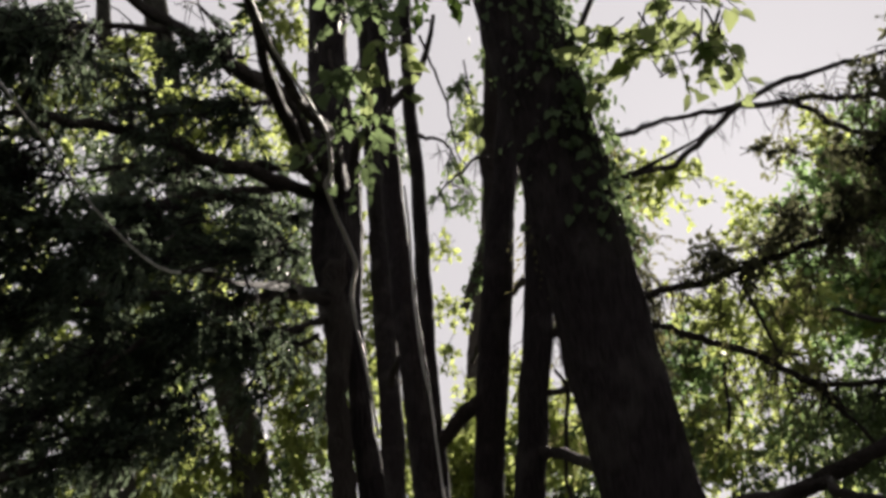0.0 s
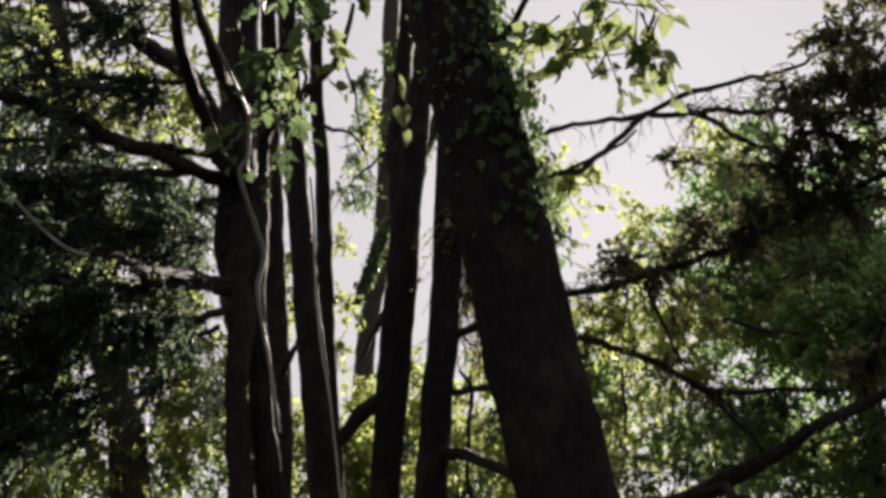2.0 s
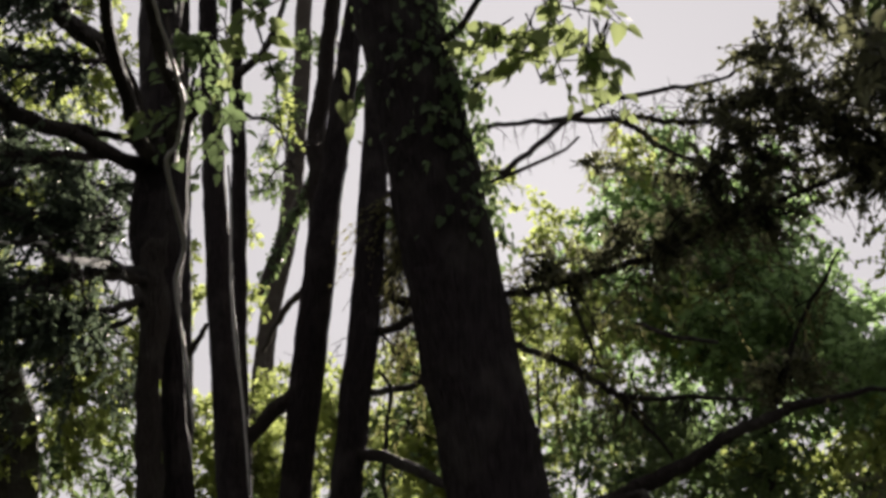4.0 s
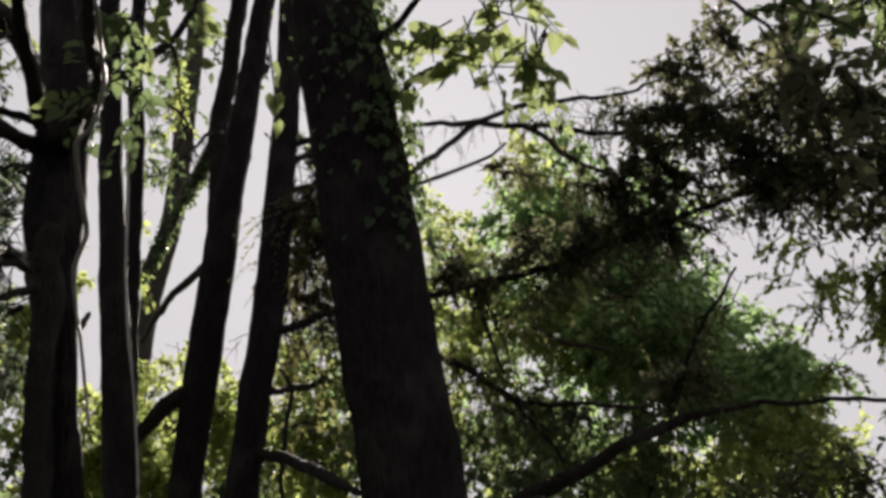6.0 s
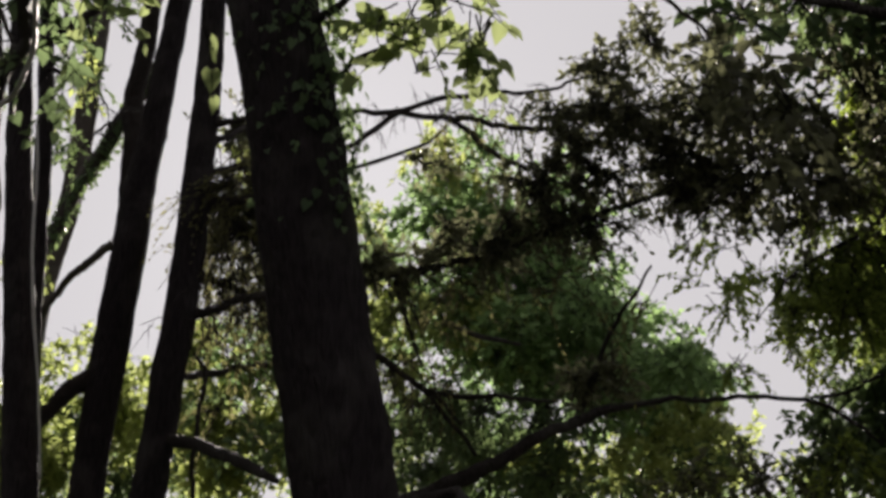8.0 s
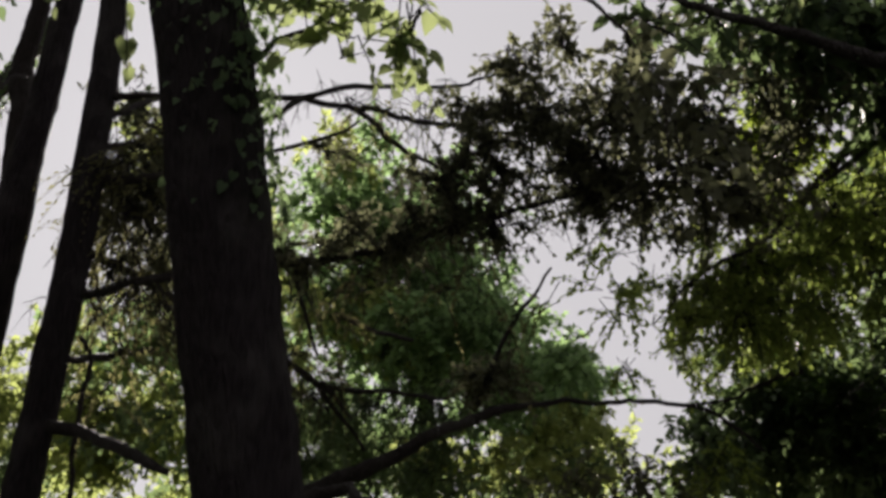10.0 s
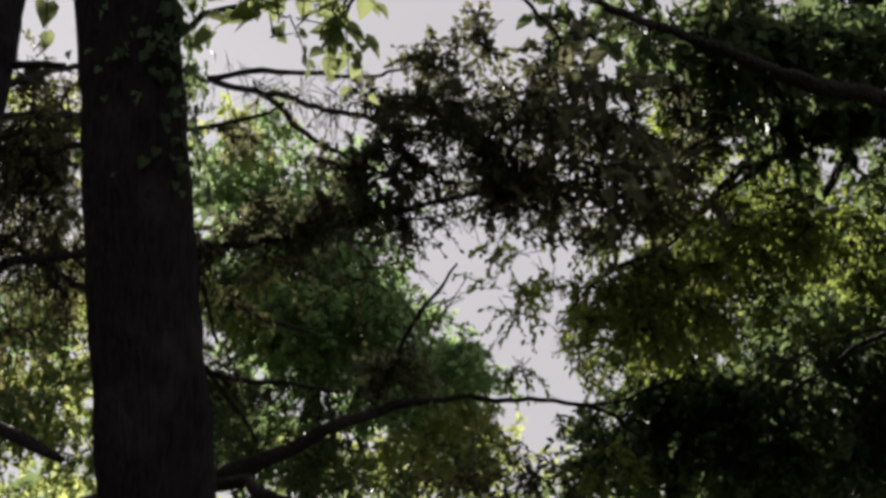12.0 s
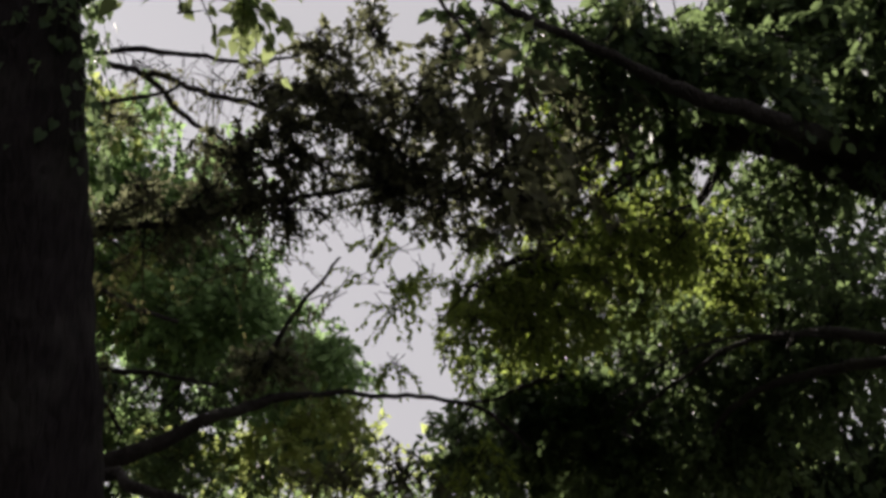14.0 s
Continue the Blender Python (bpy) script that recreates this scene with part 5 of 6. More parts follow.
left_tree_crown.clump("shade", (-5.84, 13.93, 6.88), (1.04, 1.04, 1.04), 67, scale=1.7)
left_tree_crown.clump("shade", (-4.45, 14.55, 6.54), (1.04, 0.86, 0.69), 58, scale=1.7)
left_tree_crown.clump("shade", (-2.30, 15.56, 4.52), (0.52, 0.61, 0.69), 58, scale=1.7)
vine_tree_crown.clump("dark", (-1.62, 4.71, 3.09), (0.34, 0.25, 0.17), 34, (-0.7, -0.2, -0.4))
vine_tree_crown.clump("dark", (-1.32, 5.13, 3.09), (0.24, 0.21, 0.18), 25, (-0.7, -0.2, -0.4))
vine_tree_crown.clump("dark", (-1.86, 4.55, 2.94), (0.28, 0.25, 0.22), 34, (-0.7, -0.2, -0.4))
vine_tree_crown.clump("dark", (-1.58, 5.05, 2.71), (0.35, 0.28, 0.20), 38, (-0.7, -0.2, -0.4))
vine_tree_crown.clump("dark", (-1.89, 4.76, 2.52), (0.31, 0.25, 0.20), 44, (-0.7, -0.2, -0.4))
vine_tree_crown.clump("dark", (-1.29, 5.41, 3.56), (0.22, 0.18, 0.13), 25, (-0.7, -0.2, -0.4))

mossy_tree = tree("background_tree", "mossy dark tree trunk in deep shade", (-5.50, 13.00, 0))
mossy_tree_crown = Crown(mossy_tree, 380)
trunk(mossy_tree, [(-3.55, 12.52, 0.60, 0.261), (-3.93, 12.39, 3.57, 0.249), (-4.03, 12.36, 4.38, 0.230), (-4.14, 12.32, 5.21, 0.204), (-4.19, 12.30, 6.24, 0.179), (-4.23, 12.29, 7.41, 0.162), (-4.22, 12.30, 8.49, 0.135), (-4.51, 12.19, 9.49, 0.107), (-4.78, 12.09, 11.49, 0.085), (-5.05, 12.00, 13.49, 0.053), (-5.32, 11.90, 15.49, 0.016)], BARK_MOSSY)

far_tree = tree("background_tree", "thin mossy trunk far behind the foliage", (-4.50, 16.00, 0))
far_tree_crown = Crown(far_tree, 382)
trunk(far_tree, [(-3.48, 15.63, 0.60, 0.138), (-3.85, 15.53, 4.04, 0.131), (-3.96, 15.50, 5.06, 0.133), (-4.07, 15.47, 6.11, 0.126), (-4.19, 15.44, 7.39, 0.129), (-4.33, 15.40, 8.85, 0.123), (-4.46, 15.36, 10.18, 0.128), (-4.85, 15.25, 11.89, 0.113), (-5.19, 15.15, 13.89, 0.090), (-5.53, 15.05, 15.89, 0.057), (-5.88, 14.95, 17.89, 0.017)], BARK_MOSSY)
left_tree_crown.clump("gold", (-1.59, 14.23, 5.59), (0.47, 0.59, 0.71), 23, scale=1.15)
left_tree_crown.clump("gold", (-1.39, 14.42, 4.91), (0.55, 0.51, 0.47), 23, scale=1.15)
left_tree_crown.clump("shade", (-1.49, 15.05, 4.29), (0.65, 0.65, 0.65), 50, scale=1.5)
left_tree_crown.clump("shade", (-1.64, 15.28, 5.56), (0.50, 0.59, 0.67), 29, scale=1.5)
left_tree_crown.clump("shade", (-0.03, 15.61, 4.12), (0.34, 0.42, 0.50), 21, scale=1.5)
limb(mossy_tree, [(-4.15, 12.32, 5.50, 0.073), (-4.25, 11.62, 5.85, 0.057), (-4.32, 11.00, 5.97, 0.034)], BARK_MOSSY)
limb(mossy_tree, [(-4.19, 12.29, 7.00, 0.068), (-3.61, 11.55, 7.20, 0.043), (-3.09, 10.91, 7.10, 0.027)], BARK_MOSSY)
limb(far_tree, [(-4.25, 15.41, 7.96, 0.065), (-3.73, 14.53, 8.24, 0.044), (-3.22, 13.75, 8.23, 0.030)], BARK_MOSSY)
limb(left_tree, [(-2.98, 13.70, 5.57, 0.094), (-2.37, 13.15, 6.02, 0.068), (-1.93, 12.62, 6.29, 0.044)], BARK_MOSSY)
limb(left_tree, [(-3.40, 13.67, 7.31, 0.082), (-3.26, 12.70, 7.49, 0.054), (-3.41, 11.82, 7.40, 0.033)], BARK_MOSSY)
limb(green_tree, [(6.86, 12.84, 5.03, 0.064), (6.09, 12.74, 5.36, 0.047), (5.39, 12.66, 5.68, 0.031)])
limb(green_tree, [(6.88, 12.85, 5.60, 0.065), (7.29, 12.04, 5.58, 0.047), (7.95, 11.51, 5.18, 0.031)])
limb(green_tree, [(6.86, 12.87, 6.62, 0.058), (5.91, 12.51, 6.99, 0.040), (5.08, 12.16, 7.34, 0.023)])
# Crowns added out of view; they also block some sky light.
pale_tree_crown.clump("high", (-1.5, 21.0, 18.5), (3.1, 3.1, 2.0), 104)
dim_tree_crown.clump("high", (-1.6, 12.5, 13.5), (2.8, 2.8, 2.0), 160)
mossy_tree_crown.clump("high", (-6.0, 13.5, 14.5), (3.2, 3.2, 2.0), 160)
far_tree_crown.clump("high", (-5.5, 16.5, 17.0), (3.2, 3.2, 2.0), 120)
hanging_tree_crown.clump("leafy", (3.16, 4.41, 4.58), (0.24, 0.24, 0.19), 20, scale=1.35)
hanging_tree_crown.clump("leafy", (3.37, 4.40, 4.22), (0.24, 0.24, 0.19), 20, scale=1.35)
hanging_tree_crown.clump("leafy", (3.47, 4.21, 4.40), (0.24, 0.24, 0.19), 20, scale=1.35)
hanging_tree_crown.clump("leafy", (3.24, 4.59, 4.07), (0.24, 0.24, 0.19), 20, scale=1.35)
hanging_tree_crown.clump("leafy", (3.59, 4.26, 4.06), (0.24, 0.24, 0.19), 20, scale=1.35)
hanging_tree_crown.clump("leafy", (3.19, 4.28, 4.80), (0.24, 0.24, 0.19), 20, scale=1.35)
hanging_tree_crown.clump("leafy", (3.92, 4.61, 4.27), (0.22, 0.22, 0.18), 22, scale=1.2)
hanging_tree_crown.clump("leafy", (4.02, 4.61, 4.10), (0.22, 0.22, 0.18), 22, scale=1.2)
green_tree_crown.clump("shade", (5.67, 12.96, 4.79), (0.75, 0.75, 0.52), 57, scale=1.2)
green_tree_crown.clump("shade", (6.18, 11.90, 4.94), (0.75, 0.75, 0.52), 95, scale=1.2)
green_tree_crown.clump("green", (7.22, 12.01, 4.55), (0.75, 0.75, 0.52), 57, scale=1.2)
green_tree_crown.clump("green", (6.18, 12.92, 4.07), (0.75, 0.75, 0.52), 57, scale=1.2)
green_tree_crown.clump("gold", (8.25, 12.14, 4.12), (0.75, 0.75, 0.52), 30, scale=1.2)
green_tree_crown.clump("gold", (7.12, 13.00, 3.92), (0.75, 0.75, 0.52), 30, scale=1.2)
green_tree_crown.clump("shade", (5.69, 13.28, 4.01), (0.75, 0.75, 0.52), 74, scale=1.2)
hanging_tree_crown.clump("leafy", (5.14, 7.08, 2.89), (0.28, 0.28, 0.22), 24, scale=1.2)
hanging_tree_crown.clump("leafy", (5.48, 6.83, 2.93), (0.28, 0.28, 0.22), 15, scale=1.2)
hanging_tree_crown.clump("leafy", (4.84, 7.30, 2.85), (0.28, 0.28, 0.22), 24, scale=1.2)
# Upper right boughs, in the leaf colour darkened to stand for shade.
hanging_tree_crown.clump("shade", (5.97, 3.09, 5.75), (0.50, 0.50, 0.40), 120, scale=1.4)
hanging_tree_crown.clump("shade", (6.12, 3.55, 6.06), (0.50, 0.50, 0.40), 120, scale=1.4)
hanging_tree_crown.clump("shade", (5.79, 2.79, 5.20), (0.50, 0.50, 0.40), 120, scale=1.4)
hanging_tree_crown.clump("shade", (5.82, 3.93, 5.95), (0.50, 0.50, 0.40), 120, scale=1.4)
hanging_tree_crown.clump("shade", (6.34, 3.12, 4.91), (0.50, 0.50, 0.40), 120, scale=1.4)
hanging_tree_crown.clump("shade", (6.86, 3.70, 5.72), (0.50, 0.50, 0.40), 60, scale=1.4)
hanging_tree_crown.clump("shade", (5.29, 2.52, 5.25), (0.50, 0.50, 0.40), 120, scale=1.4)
vine_tree_crown.clump("dark", (-1.16, 4.91, 3.65), (0.28, 0.28, 0.13), 40, (-0.8, -0.2, -0.1), scale=1.0)
vine_tree_crown.clump("dark", (-1.39, 4.75, 3.54), (0.28, 0.28, 0.13), 40, (-0.8, -0.2, -0.1), scale=1.0)
vine_tree_crown.clump("dark", (-1.57, 4.61, 3.37), (0.28, 0.28, 0.13), 40, (-0.8, -0.2, -0.1), scale=1.0)
vine_tree_crown.clump("dark", (-0.91, 5.11, 3.65), (0.28, 0.28, 0.13), 40, (-0.8, -0.2, -0.1), scale=1.0)
vine_tree_crown.clump("dark", (-1.72, 4.68, 3.23), (0.28, 0.28, 0.13), 40, (-0.8, -0.2, -0.1), scale=1.0)
vine_tree_crown.clump("dark", (-1.08, 5.06, 3.27), (0.28, 0.28, 0.13), 40, (-0.8, -0.2, -0.1), scale=1.0)
vine_tree_crown.clump("dark", (-1.31, 4.92, 3.11), (0.28, 0.28, 0.13), 40, (-0.8, -0.2, -0.1), scale=1.0)
vine_tree_crown.clump("dark", (-1.52, 4.77, 2.96), (0.28, 0.28, 0.13), 40, (-0.8, -0.2, -0.1), scale=1.0)
# The same hollow: its shade again comes from near-black leaf colour.
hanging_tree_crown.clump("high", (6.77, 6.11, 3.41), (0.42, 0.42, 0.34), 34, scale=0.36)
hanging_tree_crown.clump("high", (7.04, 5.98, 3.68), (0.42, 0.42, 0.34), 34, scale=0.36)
hanging_tree_crown.clump("hang", (5.53, 6.30, 2.92), (0.26, 0.26, 0.21), 25, scale=1.0)
green_tree_crown.clump("green", (6.27, 9.11, 4.55), (0.41, 0.41, 0.28), 56, scale=1.05)
green_tree_crown.clump("green", (6.05, 10.35, 5.25), (0.60, 0.60, 0.42), 110, scale=1.15)
green_tree_crown.clump("green", (5.43, 10.74, 5.02), (0.60, 0.60, 0.42), 110, scale=1.15)
green_tree_crown.clump("green", (6.70, 10.46, 4.51), (0.50, 0.50, 0.35), 70, scale=1.15)
green_tree_crown.clump("gold", (6.51, 9.15, 3.91), (0.30, 0.30, 0.24), 15, scale=1.0)
green_tree_crown.clump("gold", (6.25, 9.47, 3.41), (0.35, 0.35, 0.28), 14, scale=1.0)
green_tree_crown.clump("shade", (4.03, 10.47, 3.58), (0.50, 0.50, 0.40), 46, scale=1.0)
green_tree_crown.clump("shade", (4.41, 10.15, 3.91), (0.40, 0.40, 0.32), 31, scale=1.0)
green_tree_crown.clump("gold", (3.58, 10.31, 4.48), (0.30, 0.30, 0.24), 30, scale=1.0)
# More leaves whose brighter tint stands for sun on them.
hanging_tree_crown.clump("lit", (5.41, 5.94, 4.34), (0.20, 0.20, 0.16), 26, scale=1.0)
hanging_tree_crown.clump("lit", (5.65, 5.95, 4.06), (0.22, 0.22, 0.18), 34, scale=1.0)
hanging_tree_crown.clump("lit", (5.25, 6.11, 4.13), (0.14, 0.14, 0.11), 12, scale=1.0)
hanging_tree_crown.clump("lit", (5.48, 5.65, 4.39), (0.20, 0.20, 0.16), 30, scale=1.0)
hanging_tree_crown.clump("hang", (4.67, 6.34, 4.24), (0.20, 0.20, 0.16), 9, scale=1.0)
hanging_tree_crown.clump("hang", (4.36, 6.16, 4.46), (0.20, 0.20, 0.16), 6, scale=1.0)
hanging_tree_crown.clump("hang", (4.83, 6.22, 4.36), (0.18, 0.18, 0.14), 5, scale=1.0)
hanging_tree_crown.clump("hang", (5.38, 6.46, 3.71), (0.20, 0.20, 0.16), 5, scale=1.0)
hanging_tree_crown.clump("hang", (5.66, 6.34, 3.66), (0.15, 0.15, 0.12), 5, scale=1.0)
hanging_tree_crown.clump("leafy", (3.69, 3.99, 4.68), (0.24, 0.24, 0.19), 22, scale=1.3)
hanging_tree_crown.clump("leafy", (3.81, 3.82, 4.86), (0.24, 0.24, 0.19), 22, scale=1.3)
hanging_tree_crown.clump("leafy", (3.64, 4.14, 4.43), (0.24, 0.24, 0.19), 22, scale=1.3)
hanging_tree_crown.clump("leafy", (3.98, 3.84, 4.52), (0.24, 0.24, 0.19), 22, scale=1.3)
hanging_tree_crown.clump("leafy", (3.81, 4.09, 4.25), (0.24, 0.24, 0.19), 22, scale=1.3)
limb(hanging_tree, [(5.65, 5.24, 4.62, 0.016), (5.43, 5.53, 4.47, 0.013), (5.32, 5.72, 4.42, 0.011), (5.26, 5.90, 4.35, 0.009), (5.31, 6.05, 4.21, 0.007), (5.21, 6.14, 4.09, 0.004)])
limb(hanging_tree, [(5.43, 5.53, 4.47, 0.010), (5.47, 5.62, 4.34, 0.009), (5.51, 5.74, 4.16, 0.007), (5.51, 5.83, 3.92, 0.006), (5.50, 5.91, 3.74, 0.004)])
limb(hanging_tree, [(6.13, 5.89, 3.64, 0.022), (5.77, 6.10, 3.55, 0.018), (5.61, 6.21, 3.45, 0.014), (5.42, 6.33, 3.41, 0.010), (5.24, 6.42, 3.39, 0.005)])
hanging_tree_crown.clump("hang", (4.75, 5.00, 4.00), (0.28, 0.28, 0.28), 46, scale=1.0)
hanging_tree_crown.clump("hang", (5.01, 4.89, 3.74), (0.28, 0.28, 0.28), 46, scale=1.0)
hanging_tree_crown.clump("hang", (4.63, 5.22, 3.75), (0.28, 0.28, 0.28), 46, scale=1.0)
hanging_tree_crown.clump("hang", (5.09, 4.62, 4.18), (0.28, 0.28, 0.28), 46, scale=1.0)
hanging_tree_crown.clump("hang", (4.84, 4.80, 4.26), (0.28, 0.28, 0.28), 46, scale=1.0)
hanging_tree_crown.clump("hang", (5.30, 4.57, 3.88), (0.28, 0.28, 0.28), 46, scale=1.0)
hanging_tree_crown.clump("hang", (4.40, 5.32, 3.97), (0.28, 0.28, 0.28), 46, scale=1.0)
hanging_tree_crown.clump("hang", (5.27, 4.35, 4.39), (0.28, 0.28, 0.28), 46, scale=1.0)
# More gap filling behind the sprays, in the shade-darkened leaf colour.
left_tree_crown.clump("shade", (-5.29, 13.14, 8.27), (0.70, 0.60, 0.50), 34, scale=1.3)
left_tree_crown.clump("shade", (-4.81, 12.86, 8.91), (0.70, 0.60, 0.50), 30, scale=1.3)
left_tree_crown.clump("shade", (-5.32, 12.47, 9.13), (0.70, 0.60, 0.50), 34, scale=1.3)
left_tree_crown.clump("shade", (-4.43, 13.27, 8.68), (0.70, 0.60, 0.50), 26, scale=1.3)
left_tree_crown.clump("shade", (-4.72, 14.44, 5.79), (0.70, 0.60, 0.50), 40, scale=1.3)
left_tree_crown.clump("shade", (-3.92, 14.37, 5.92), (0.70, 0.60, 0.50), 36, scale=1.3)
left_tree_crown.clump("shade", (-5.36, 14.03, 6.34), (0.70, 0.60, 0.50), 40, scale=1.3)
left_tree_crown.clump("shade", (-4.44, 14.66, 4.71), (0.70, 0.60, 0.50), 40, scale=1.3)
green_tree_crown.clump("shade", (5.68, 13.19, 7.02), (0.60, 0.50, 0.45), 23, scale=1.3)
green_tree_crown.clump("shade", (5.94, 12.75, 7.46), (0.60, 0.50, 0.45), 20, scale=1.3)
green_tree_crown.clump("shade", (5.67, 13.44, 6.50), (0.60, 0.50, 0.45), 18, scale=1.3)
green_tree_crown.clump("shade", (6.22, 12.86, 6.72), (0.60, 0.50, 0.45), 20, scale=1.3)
branchy_tree_crown.clump("leafy", (2.08, 6.16, 4.09), (0.26, 0.22, 0.12), 26)
branchy_tree_crown.clump("leafy", (2.17, 6.00, 4.26), (0.26, 0.22, 0.12), 24)
branchy_tree_crown.clump("leafy", (2.40, 5.85, 4.15), (0.26, 0.22, 0.12), 26)
line = [(5.56, 3.84, 4.99, 0.022), (5.31, 3.93, 4.86, 0.020), (4.94, 4.17, 4.64, 0.018), (4.68, 4.37, 4.43, 0.016), (4.51, 4.53, 4.26, 0.014), (4.39, 4.69, 4.05, 0.012), (4.23, 4.80, 3.96, 0.010), (4.04, 4.98, 3.82, 0.008), (3.96, 5.12, 3.68, 0.006), (3.90, 5.23, 3.56, 0.004)]
hanging_tree_crown.hang(limb(hanging_tree, line, wobble=0.004), line, 14, 0.18)
line = [(5.59, 3.81, 5.00, 0.018), (5.36, 3.87, 4.73, 0.016), (5.26, 3.94, 4.49, 0.014), (5.17, 4.00, 4.38, 0.012), (4.99, 4.16, 4.27, 0.009), (4.78, 4.39, 4.06, 0.007), (4.59, 4.58, 3.86, 0.005), (4.56, 4.67, 3.75, 0.003)]
hanging_tree_crown.hang(limb(hanging_tree, line, wobble=0.004), line, 12, 0.18)
line = [(4.33, 4.73, 4.01, 0.008), (4.31, 4.79, 3.83, 0.006), (4.27, 4.86, 3.61, 0.005), (4.27, 4.97, 3.40, 0.003)]
hanging_tree_crown.hang(limb(hanging_tree, line, wobble=0.004), line, 8, 0.18)
line = [(6.36, 3.63, 3.60, 0.014), (5.82, 3.86, 3.56, 0.012), (5.46, 4.08, 3.51, 0.010), (5.22, 4.28, 3.41, 0.008), (5.05, 4.45, 3.26, 0.006), (4.96, 4.60, 3.12, 0.004)]
hanging_tree_crown.hang(limb(hanging_tree, line, wobble=0.004), line, 8, 0.18)
# Upper patch of sun, again carried by the leaf tint.
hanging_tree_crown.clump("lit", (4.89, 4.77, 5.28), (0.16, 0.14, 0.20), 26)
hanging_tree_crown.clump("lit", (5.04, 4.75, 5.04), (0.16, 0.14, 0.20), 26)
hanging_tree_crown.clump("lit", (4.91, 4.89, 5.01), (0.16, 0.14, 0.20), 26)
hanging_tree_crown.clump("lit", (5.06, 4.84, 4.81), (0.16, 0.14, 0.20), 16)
hanging_tree_crown.clump("hang", (4.11, 4.95, 3.75), (0.20, 0.18, 0.17), 22)
hanging_tree_crown.clump("hang", (4.32, 4.81, 3.61), (0.20, 0.18, 0.17), 24)
hanging_tree_crown.clump("hang", (4.06, 5.12, 3.48), (0.20, 0.18, 0.17), 20)
hanging_tree_crown.clump("hang", (4.49, 4.62, 3.67), (0.20, 0.18, 0.17), 24)
hanging_tree_crown.clump("hang", (4.61, 4.42, 3.87), (0.20, 0.18, 0.17), 24)
hanging_tree_crown.clump("hang", (4.60, 4.30, 4.14), (0.20, 0.18, 0.17), 22)
hanging_tree_crown.clump("hang", (4.72, 4.11, 4.28), (0.20, 0.18, 0.17), 18)
hanging_tree_crown.clump("hang", (4.94, 3.98, 4.14), (0.20, 0.18, 0.17), 16)
hanging_tree_crown.clump("hang", (4.18, 4.81, 3.88), (0.20, 0.18, 0.17), 20)
hanging_tree_crown.clump("hang", (4.39, 4.62, 3.88), (0.20, 0.18, 0.17), 20)
hanging_tree_crown.clump("hang", (4.62, 4.54, 3.60), (0.20, 0.18, 0.17), 18)
vine_tree_crown.clump("dark", (-1.50, 6.28, 4.66), (0.26, 0.24, 0.16), 30)
vine_tree_crown.clump("dark", (-1.24, 6.31, 4.57), (0.26, 0.24, 0.16), 34)
vine_tree_crown.clump("dark", (-1.02, 6.35, 4.44), (0.26, 0.24, 0.16), 30)
vine_tree_crown.clump("dark", (-0.95, 6.44, 4.21), (0.26, 0.24, 0.16), 26)
vine_tree_crown.clump("dark", (-1.20, 6.40, 4.34), (0.26, 0.24, 0.16), 30)
vine_tree_crown.clump("dark", (-1.35, 6.24, 4.74), (0.26, 0.24, 0.16), 22)
# Behind the evergreen sprays: leaves whose darker tone stands for shade.
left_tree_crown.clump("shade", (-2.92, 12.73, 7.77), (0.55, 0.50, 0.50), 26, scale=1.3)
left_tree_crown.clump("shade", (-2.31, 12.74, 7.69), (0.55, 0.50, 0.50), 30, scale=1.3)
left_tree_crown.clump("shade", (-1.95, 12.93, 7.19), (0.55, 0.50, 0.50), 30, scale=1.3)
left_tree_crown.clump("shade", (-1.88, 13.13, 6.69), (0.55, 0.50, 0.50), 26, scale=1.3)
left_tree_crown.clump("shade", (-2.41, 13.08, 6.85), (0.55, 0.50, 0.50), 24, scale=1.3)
# Lower crown fill; its dark tone stands for shade.
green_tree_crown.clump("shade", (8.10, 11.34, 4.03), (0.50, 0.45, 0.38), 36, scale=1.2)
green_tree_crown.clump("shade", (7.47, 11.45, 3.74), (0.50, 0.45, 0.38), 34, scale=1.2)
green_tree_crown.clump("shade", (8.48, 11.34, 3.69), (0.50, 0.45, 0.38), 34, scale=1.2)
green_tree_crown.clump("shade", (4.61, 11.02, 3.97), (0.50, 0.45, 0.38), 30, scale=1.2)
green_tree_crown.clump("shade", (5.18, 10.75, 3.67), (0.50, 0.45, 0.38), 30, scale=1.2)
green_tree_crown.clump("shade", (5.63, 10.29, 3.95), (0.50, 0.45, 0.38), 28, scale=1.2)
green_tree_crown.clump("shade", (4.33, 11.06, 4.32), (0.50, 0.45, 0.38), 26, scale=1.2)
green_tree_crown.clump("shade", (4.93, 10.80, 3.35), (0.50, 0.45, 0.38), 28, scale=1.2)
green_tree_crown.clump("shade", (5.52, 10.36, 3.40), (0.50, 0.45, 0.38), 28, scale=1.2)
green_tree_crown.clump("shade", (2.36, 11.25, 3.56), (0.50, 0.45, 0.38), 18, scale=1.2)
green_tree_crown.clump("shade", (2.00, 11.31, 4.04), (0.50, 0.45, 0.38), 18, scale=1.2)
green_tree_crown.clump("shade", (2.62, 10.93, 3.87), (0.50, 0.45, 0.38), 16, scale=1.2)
slim_tree_crown.finish({}, BARK)
thin_tree_crown.finish({}, BARK)
leaning_tree_crown.finish({}, BARK)
pale_tree_crown.finish({}, BARK)
dim_tree_crown.finish({}, BARK)
mossy_tree_crown.finish({}, BARK)
far_tree_crown.finish({}, BARK)
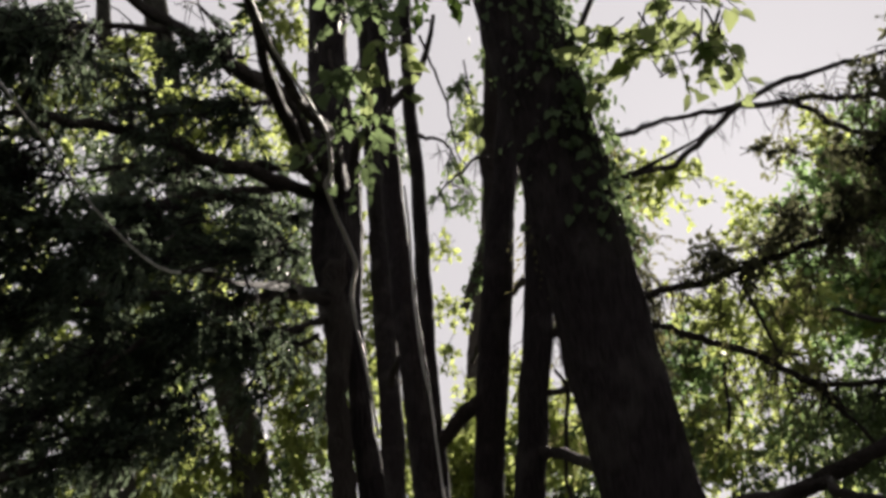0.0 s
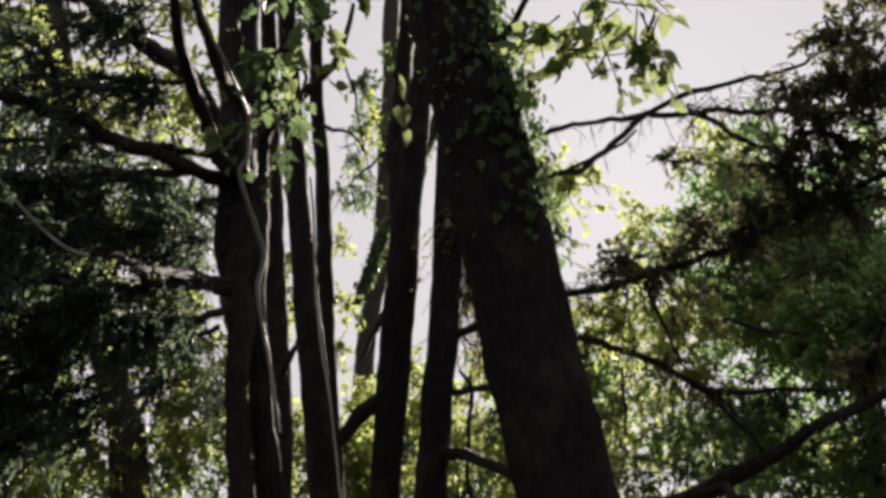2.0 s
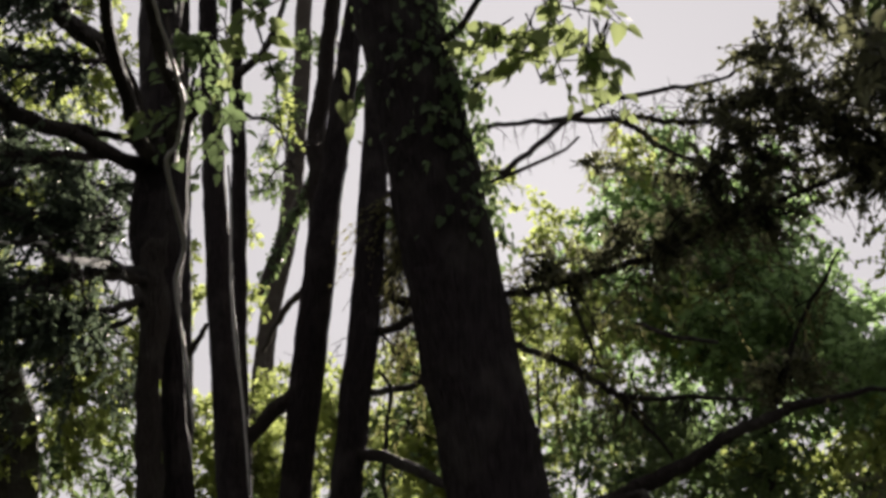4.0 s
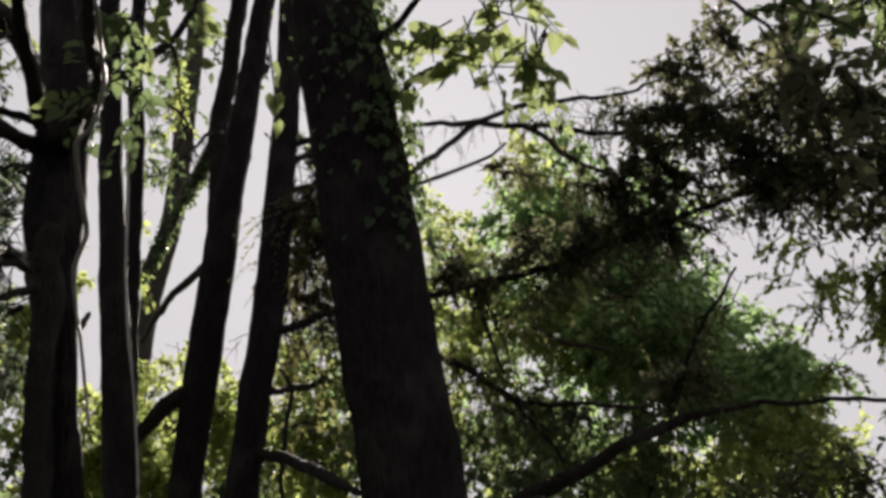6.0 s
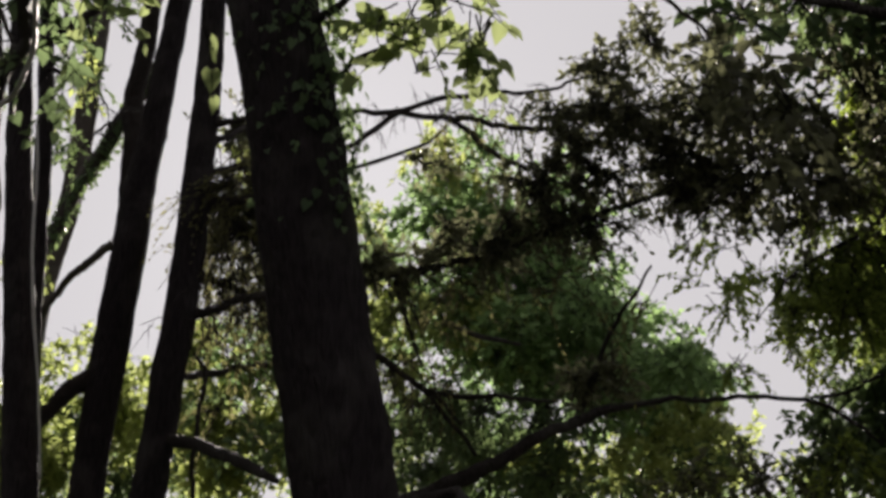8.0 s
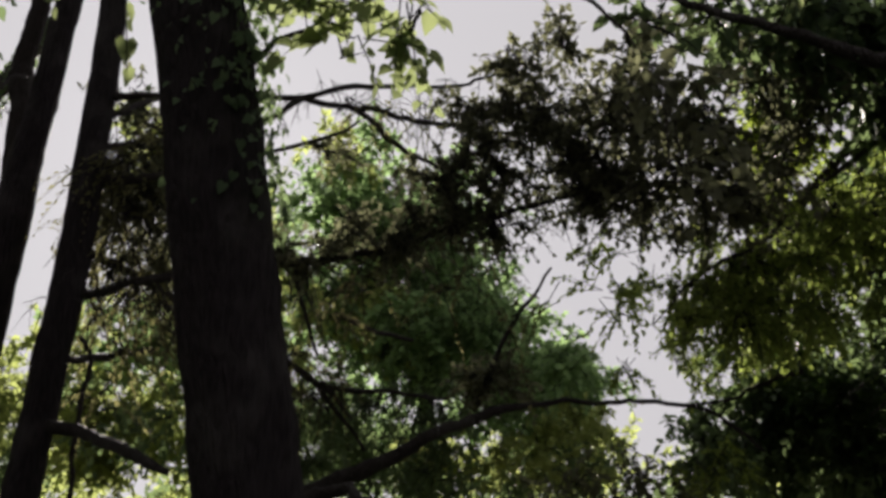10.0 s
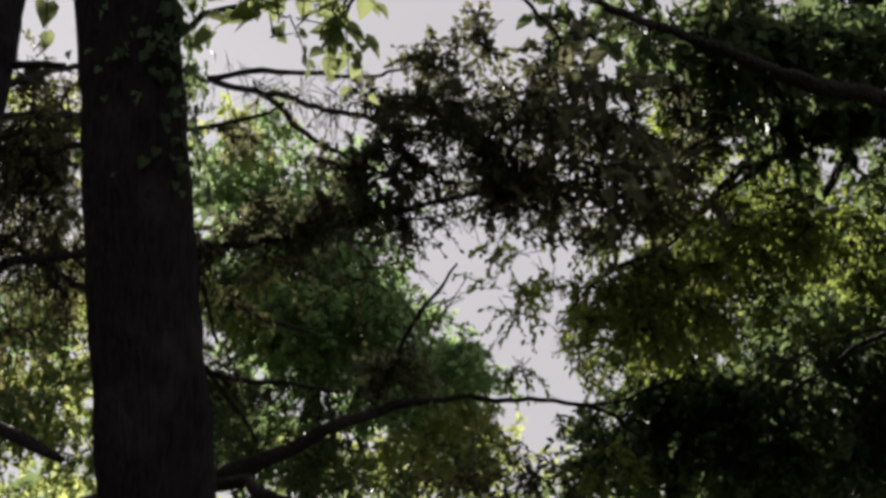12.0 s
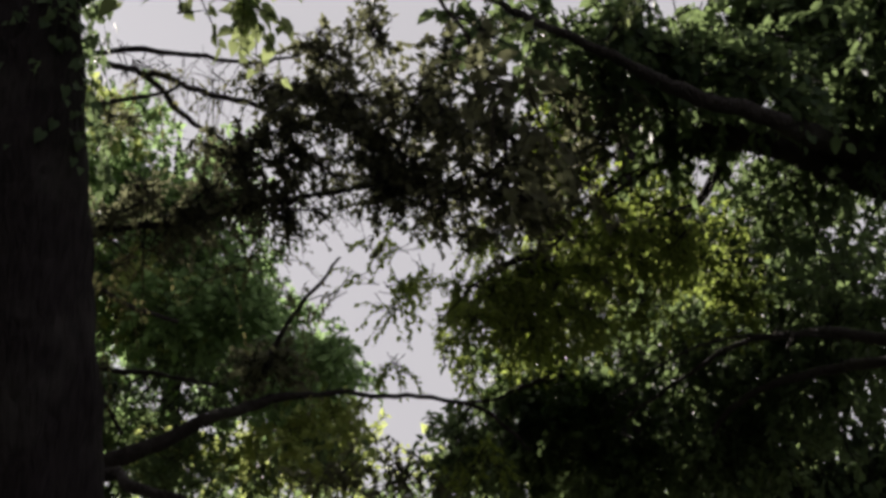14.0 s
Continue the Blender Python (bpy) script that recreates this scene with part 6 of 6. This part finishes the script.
ivy_tree_crown.finish({"vine": ("vine_leaves", "large heart-shaped yellow-green vine leaves"), "dusk_broad": ("dark_vine_leaves", "dark hanging vine leaves")}, BARK)
vine_tree_crown.finish({"dark": ("crown", "dark evergreen sprays"), "broad": ("vine_foliage", "blue-green hanging vine leaves")}, BARK)
branchy_tree_crown.finish({"leafy": ("crown", "dark evergreen sprays"), "brown": ("dry_sprays", "thin brownish hanging sprays")}, BARK)
hanging_tree_crown.finish({"leafy": ("outer_crown", "dusky brown-green leaves"), "hang": ("crown", "hanging yellow-green leaves"), "shade": ("inner_crown", "leaves coloured darker to stand for shade"), "high": ("shaded_leaves", "near-black leaves standing in for a shaded hollow"), "lit": ("sunlit_leaves", "yellow-green leaves tinted brighter to stand for sunlight")}, BARK)
green_tree_crown.finish({"green": ("crown", "fresh green leaves"), "gold": ("undergrowth_leaves", "yellow-green backlit leaves"), "shade": ("inner_crown", "leaves coloured darker to stand for shade")}, BARK)
left_tree_crown.finish({"gold": ("crown", "yellow-green backlit leaves"), "shade": ("inner_crown", "leaves coloured darker to stand for shade")}, BARK)

# ---- ground and distance ----
def soil_material():
    m, nodes, links, bsdf = material("leaf_litter")
    co = nodes.new("ShaderNodeTexCoord")
    big, small = nodes.new("ShaderNodeTexNoise"), nodes.new("ShaderNodeTexVoronoi")
    big.inputs["Scale"].default_value, big.inputs["Detail"].default_value = 0.4, 6
    small.inputs["Scale"].default_value = 9
    for n in (big, small):
        links.new(co.outputs["Object"], n.inputs["Vector"])
    a = ramp_node(nodes, [(0.35, (0.035, 0.027, 0.018)), (0.65, (0.04, 0.045, 0.02))])
    links.new(big.outputs["Fac"], a.inputs["Fac"])
    mix = nodes.new("ShaderNodeMix")
    mix.data_type, mix.blend_type = "RGBA", "SOFT_LIGHT"
    mix.inputs["Factor"].default_value = 0.6
    links.new(a.outputs["Color"], mix.inputs[6])
    links.new(small.outputs["Distance"], mix.inputs[7])
    links.new(mix.outputs[2], bsdf.inputs["Base Color"])
    bsdf.inputs["Roughness"].default_value = 0.95
    bump = nodes.new("ShaderNodeBump")
    bump.inputs["Distance"].default_value = 0.03
    links.new(small.outputs["Distance"], bump.inputs["Height"])
    links.new(bump.outputs["Normal"], bsdf.inputs["Normal"])
    return m


rings = [0.0, 1, 2, 3, 4.5, 6, 8, 10, 13, 17, 22, 30, 45, 80, 160, 400, 1500]
gv, gf, spokes = [], [], 72
for i, r in enumerate(rings):
    for k in range(spokes):
        a = 2 * math.pi * k / spokes
        x, y = r * math.cos(a), r * math.sin(a)
        z = 0.12 * noise.noise((x * 0.35, y * 0.35, 0)) * min(1, r / 3) if r < 100 else 0.0
        gv.append((x, y, z))
for i in range(len(rings) - 1):
    for k in range(spokes):
        j = (k + 1) % spokes
        gf.append((i * spokes + k, (i + 1) * spokes + k, (i + 1) * spokes + j, i * spokes + j))
tagged(part("ground", gv, gf, soil_material(), None), "brown woodland floor with fallen leaves", "ground", kind="structure")

# The wood all round: low and hazy towards the sun, tall behind.
# The unseen part behind is added, in darker leaves, to block sky light.
rng = np.random.default_rng(77)
FAR = {"shade": [], "gold": [], "high": []}
for k in range(4200):
    az = rng.uniform(-180, 180)
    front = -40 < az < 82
    r = rng.uniform(24, 40) if front else rng.uniform(9, 26)
    top = r * math.tan(radians(9 if front else 18)) + 1.5
    z = rng.uniform(0.3, 1) ** 0.8 * top * rng.uniform(0.4, 1)
    a = radians(az)
    n = 34
    c = np.array((r * math.sin(a), r * math.cos(a), z))
    s = rng.uniform(0.5, 1.1) * (1 if front else 1.3)
    pos = c + unit(rng.normal(0, 1, (n, 3))) * rng.random((n, 1)) ** 0.4 * s * (1.2, 1.2, 0.8)
    v, f = lay_leaves(DIAMOND, pos, unit(rng.normal(0, 1, (n, 3)) - (0, 0, 0.3)), unit(rng.normal(0, 0.7, (n, 3)) + (0, 0, 0.6)), rng.uniform(0.2, 0.42, n) * (1 if front else 1.7), 0.65)
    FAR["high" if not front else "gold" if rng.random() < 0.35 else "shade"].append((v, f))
for kind, sets in FAR.items():
    base, vs, fs = 0, [], []
    for v, f in sets:
        vs.append(v)
        fs.append(f + base)
        base += len(v)
    tagged(part("far_woods", np.vstack(vs), np.vstack(fs), KINDS[kind][7], None, smooth=False), "leafy edge of the wood, carried on unseen behind", "woods", kind="stuff")
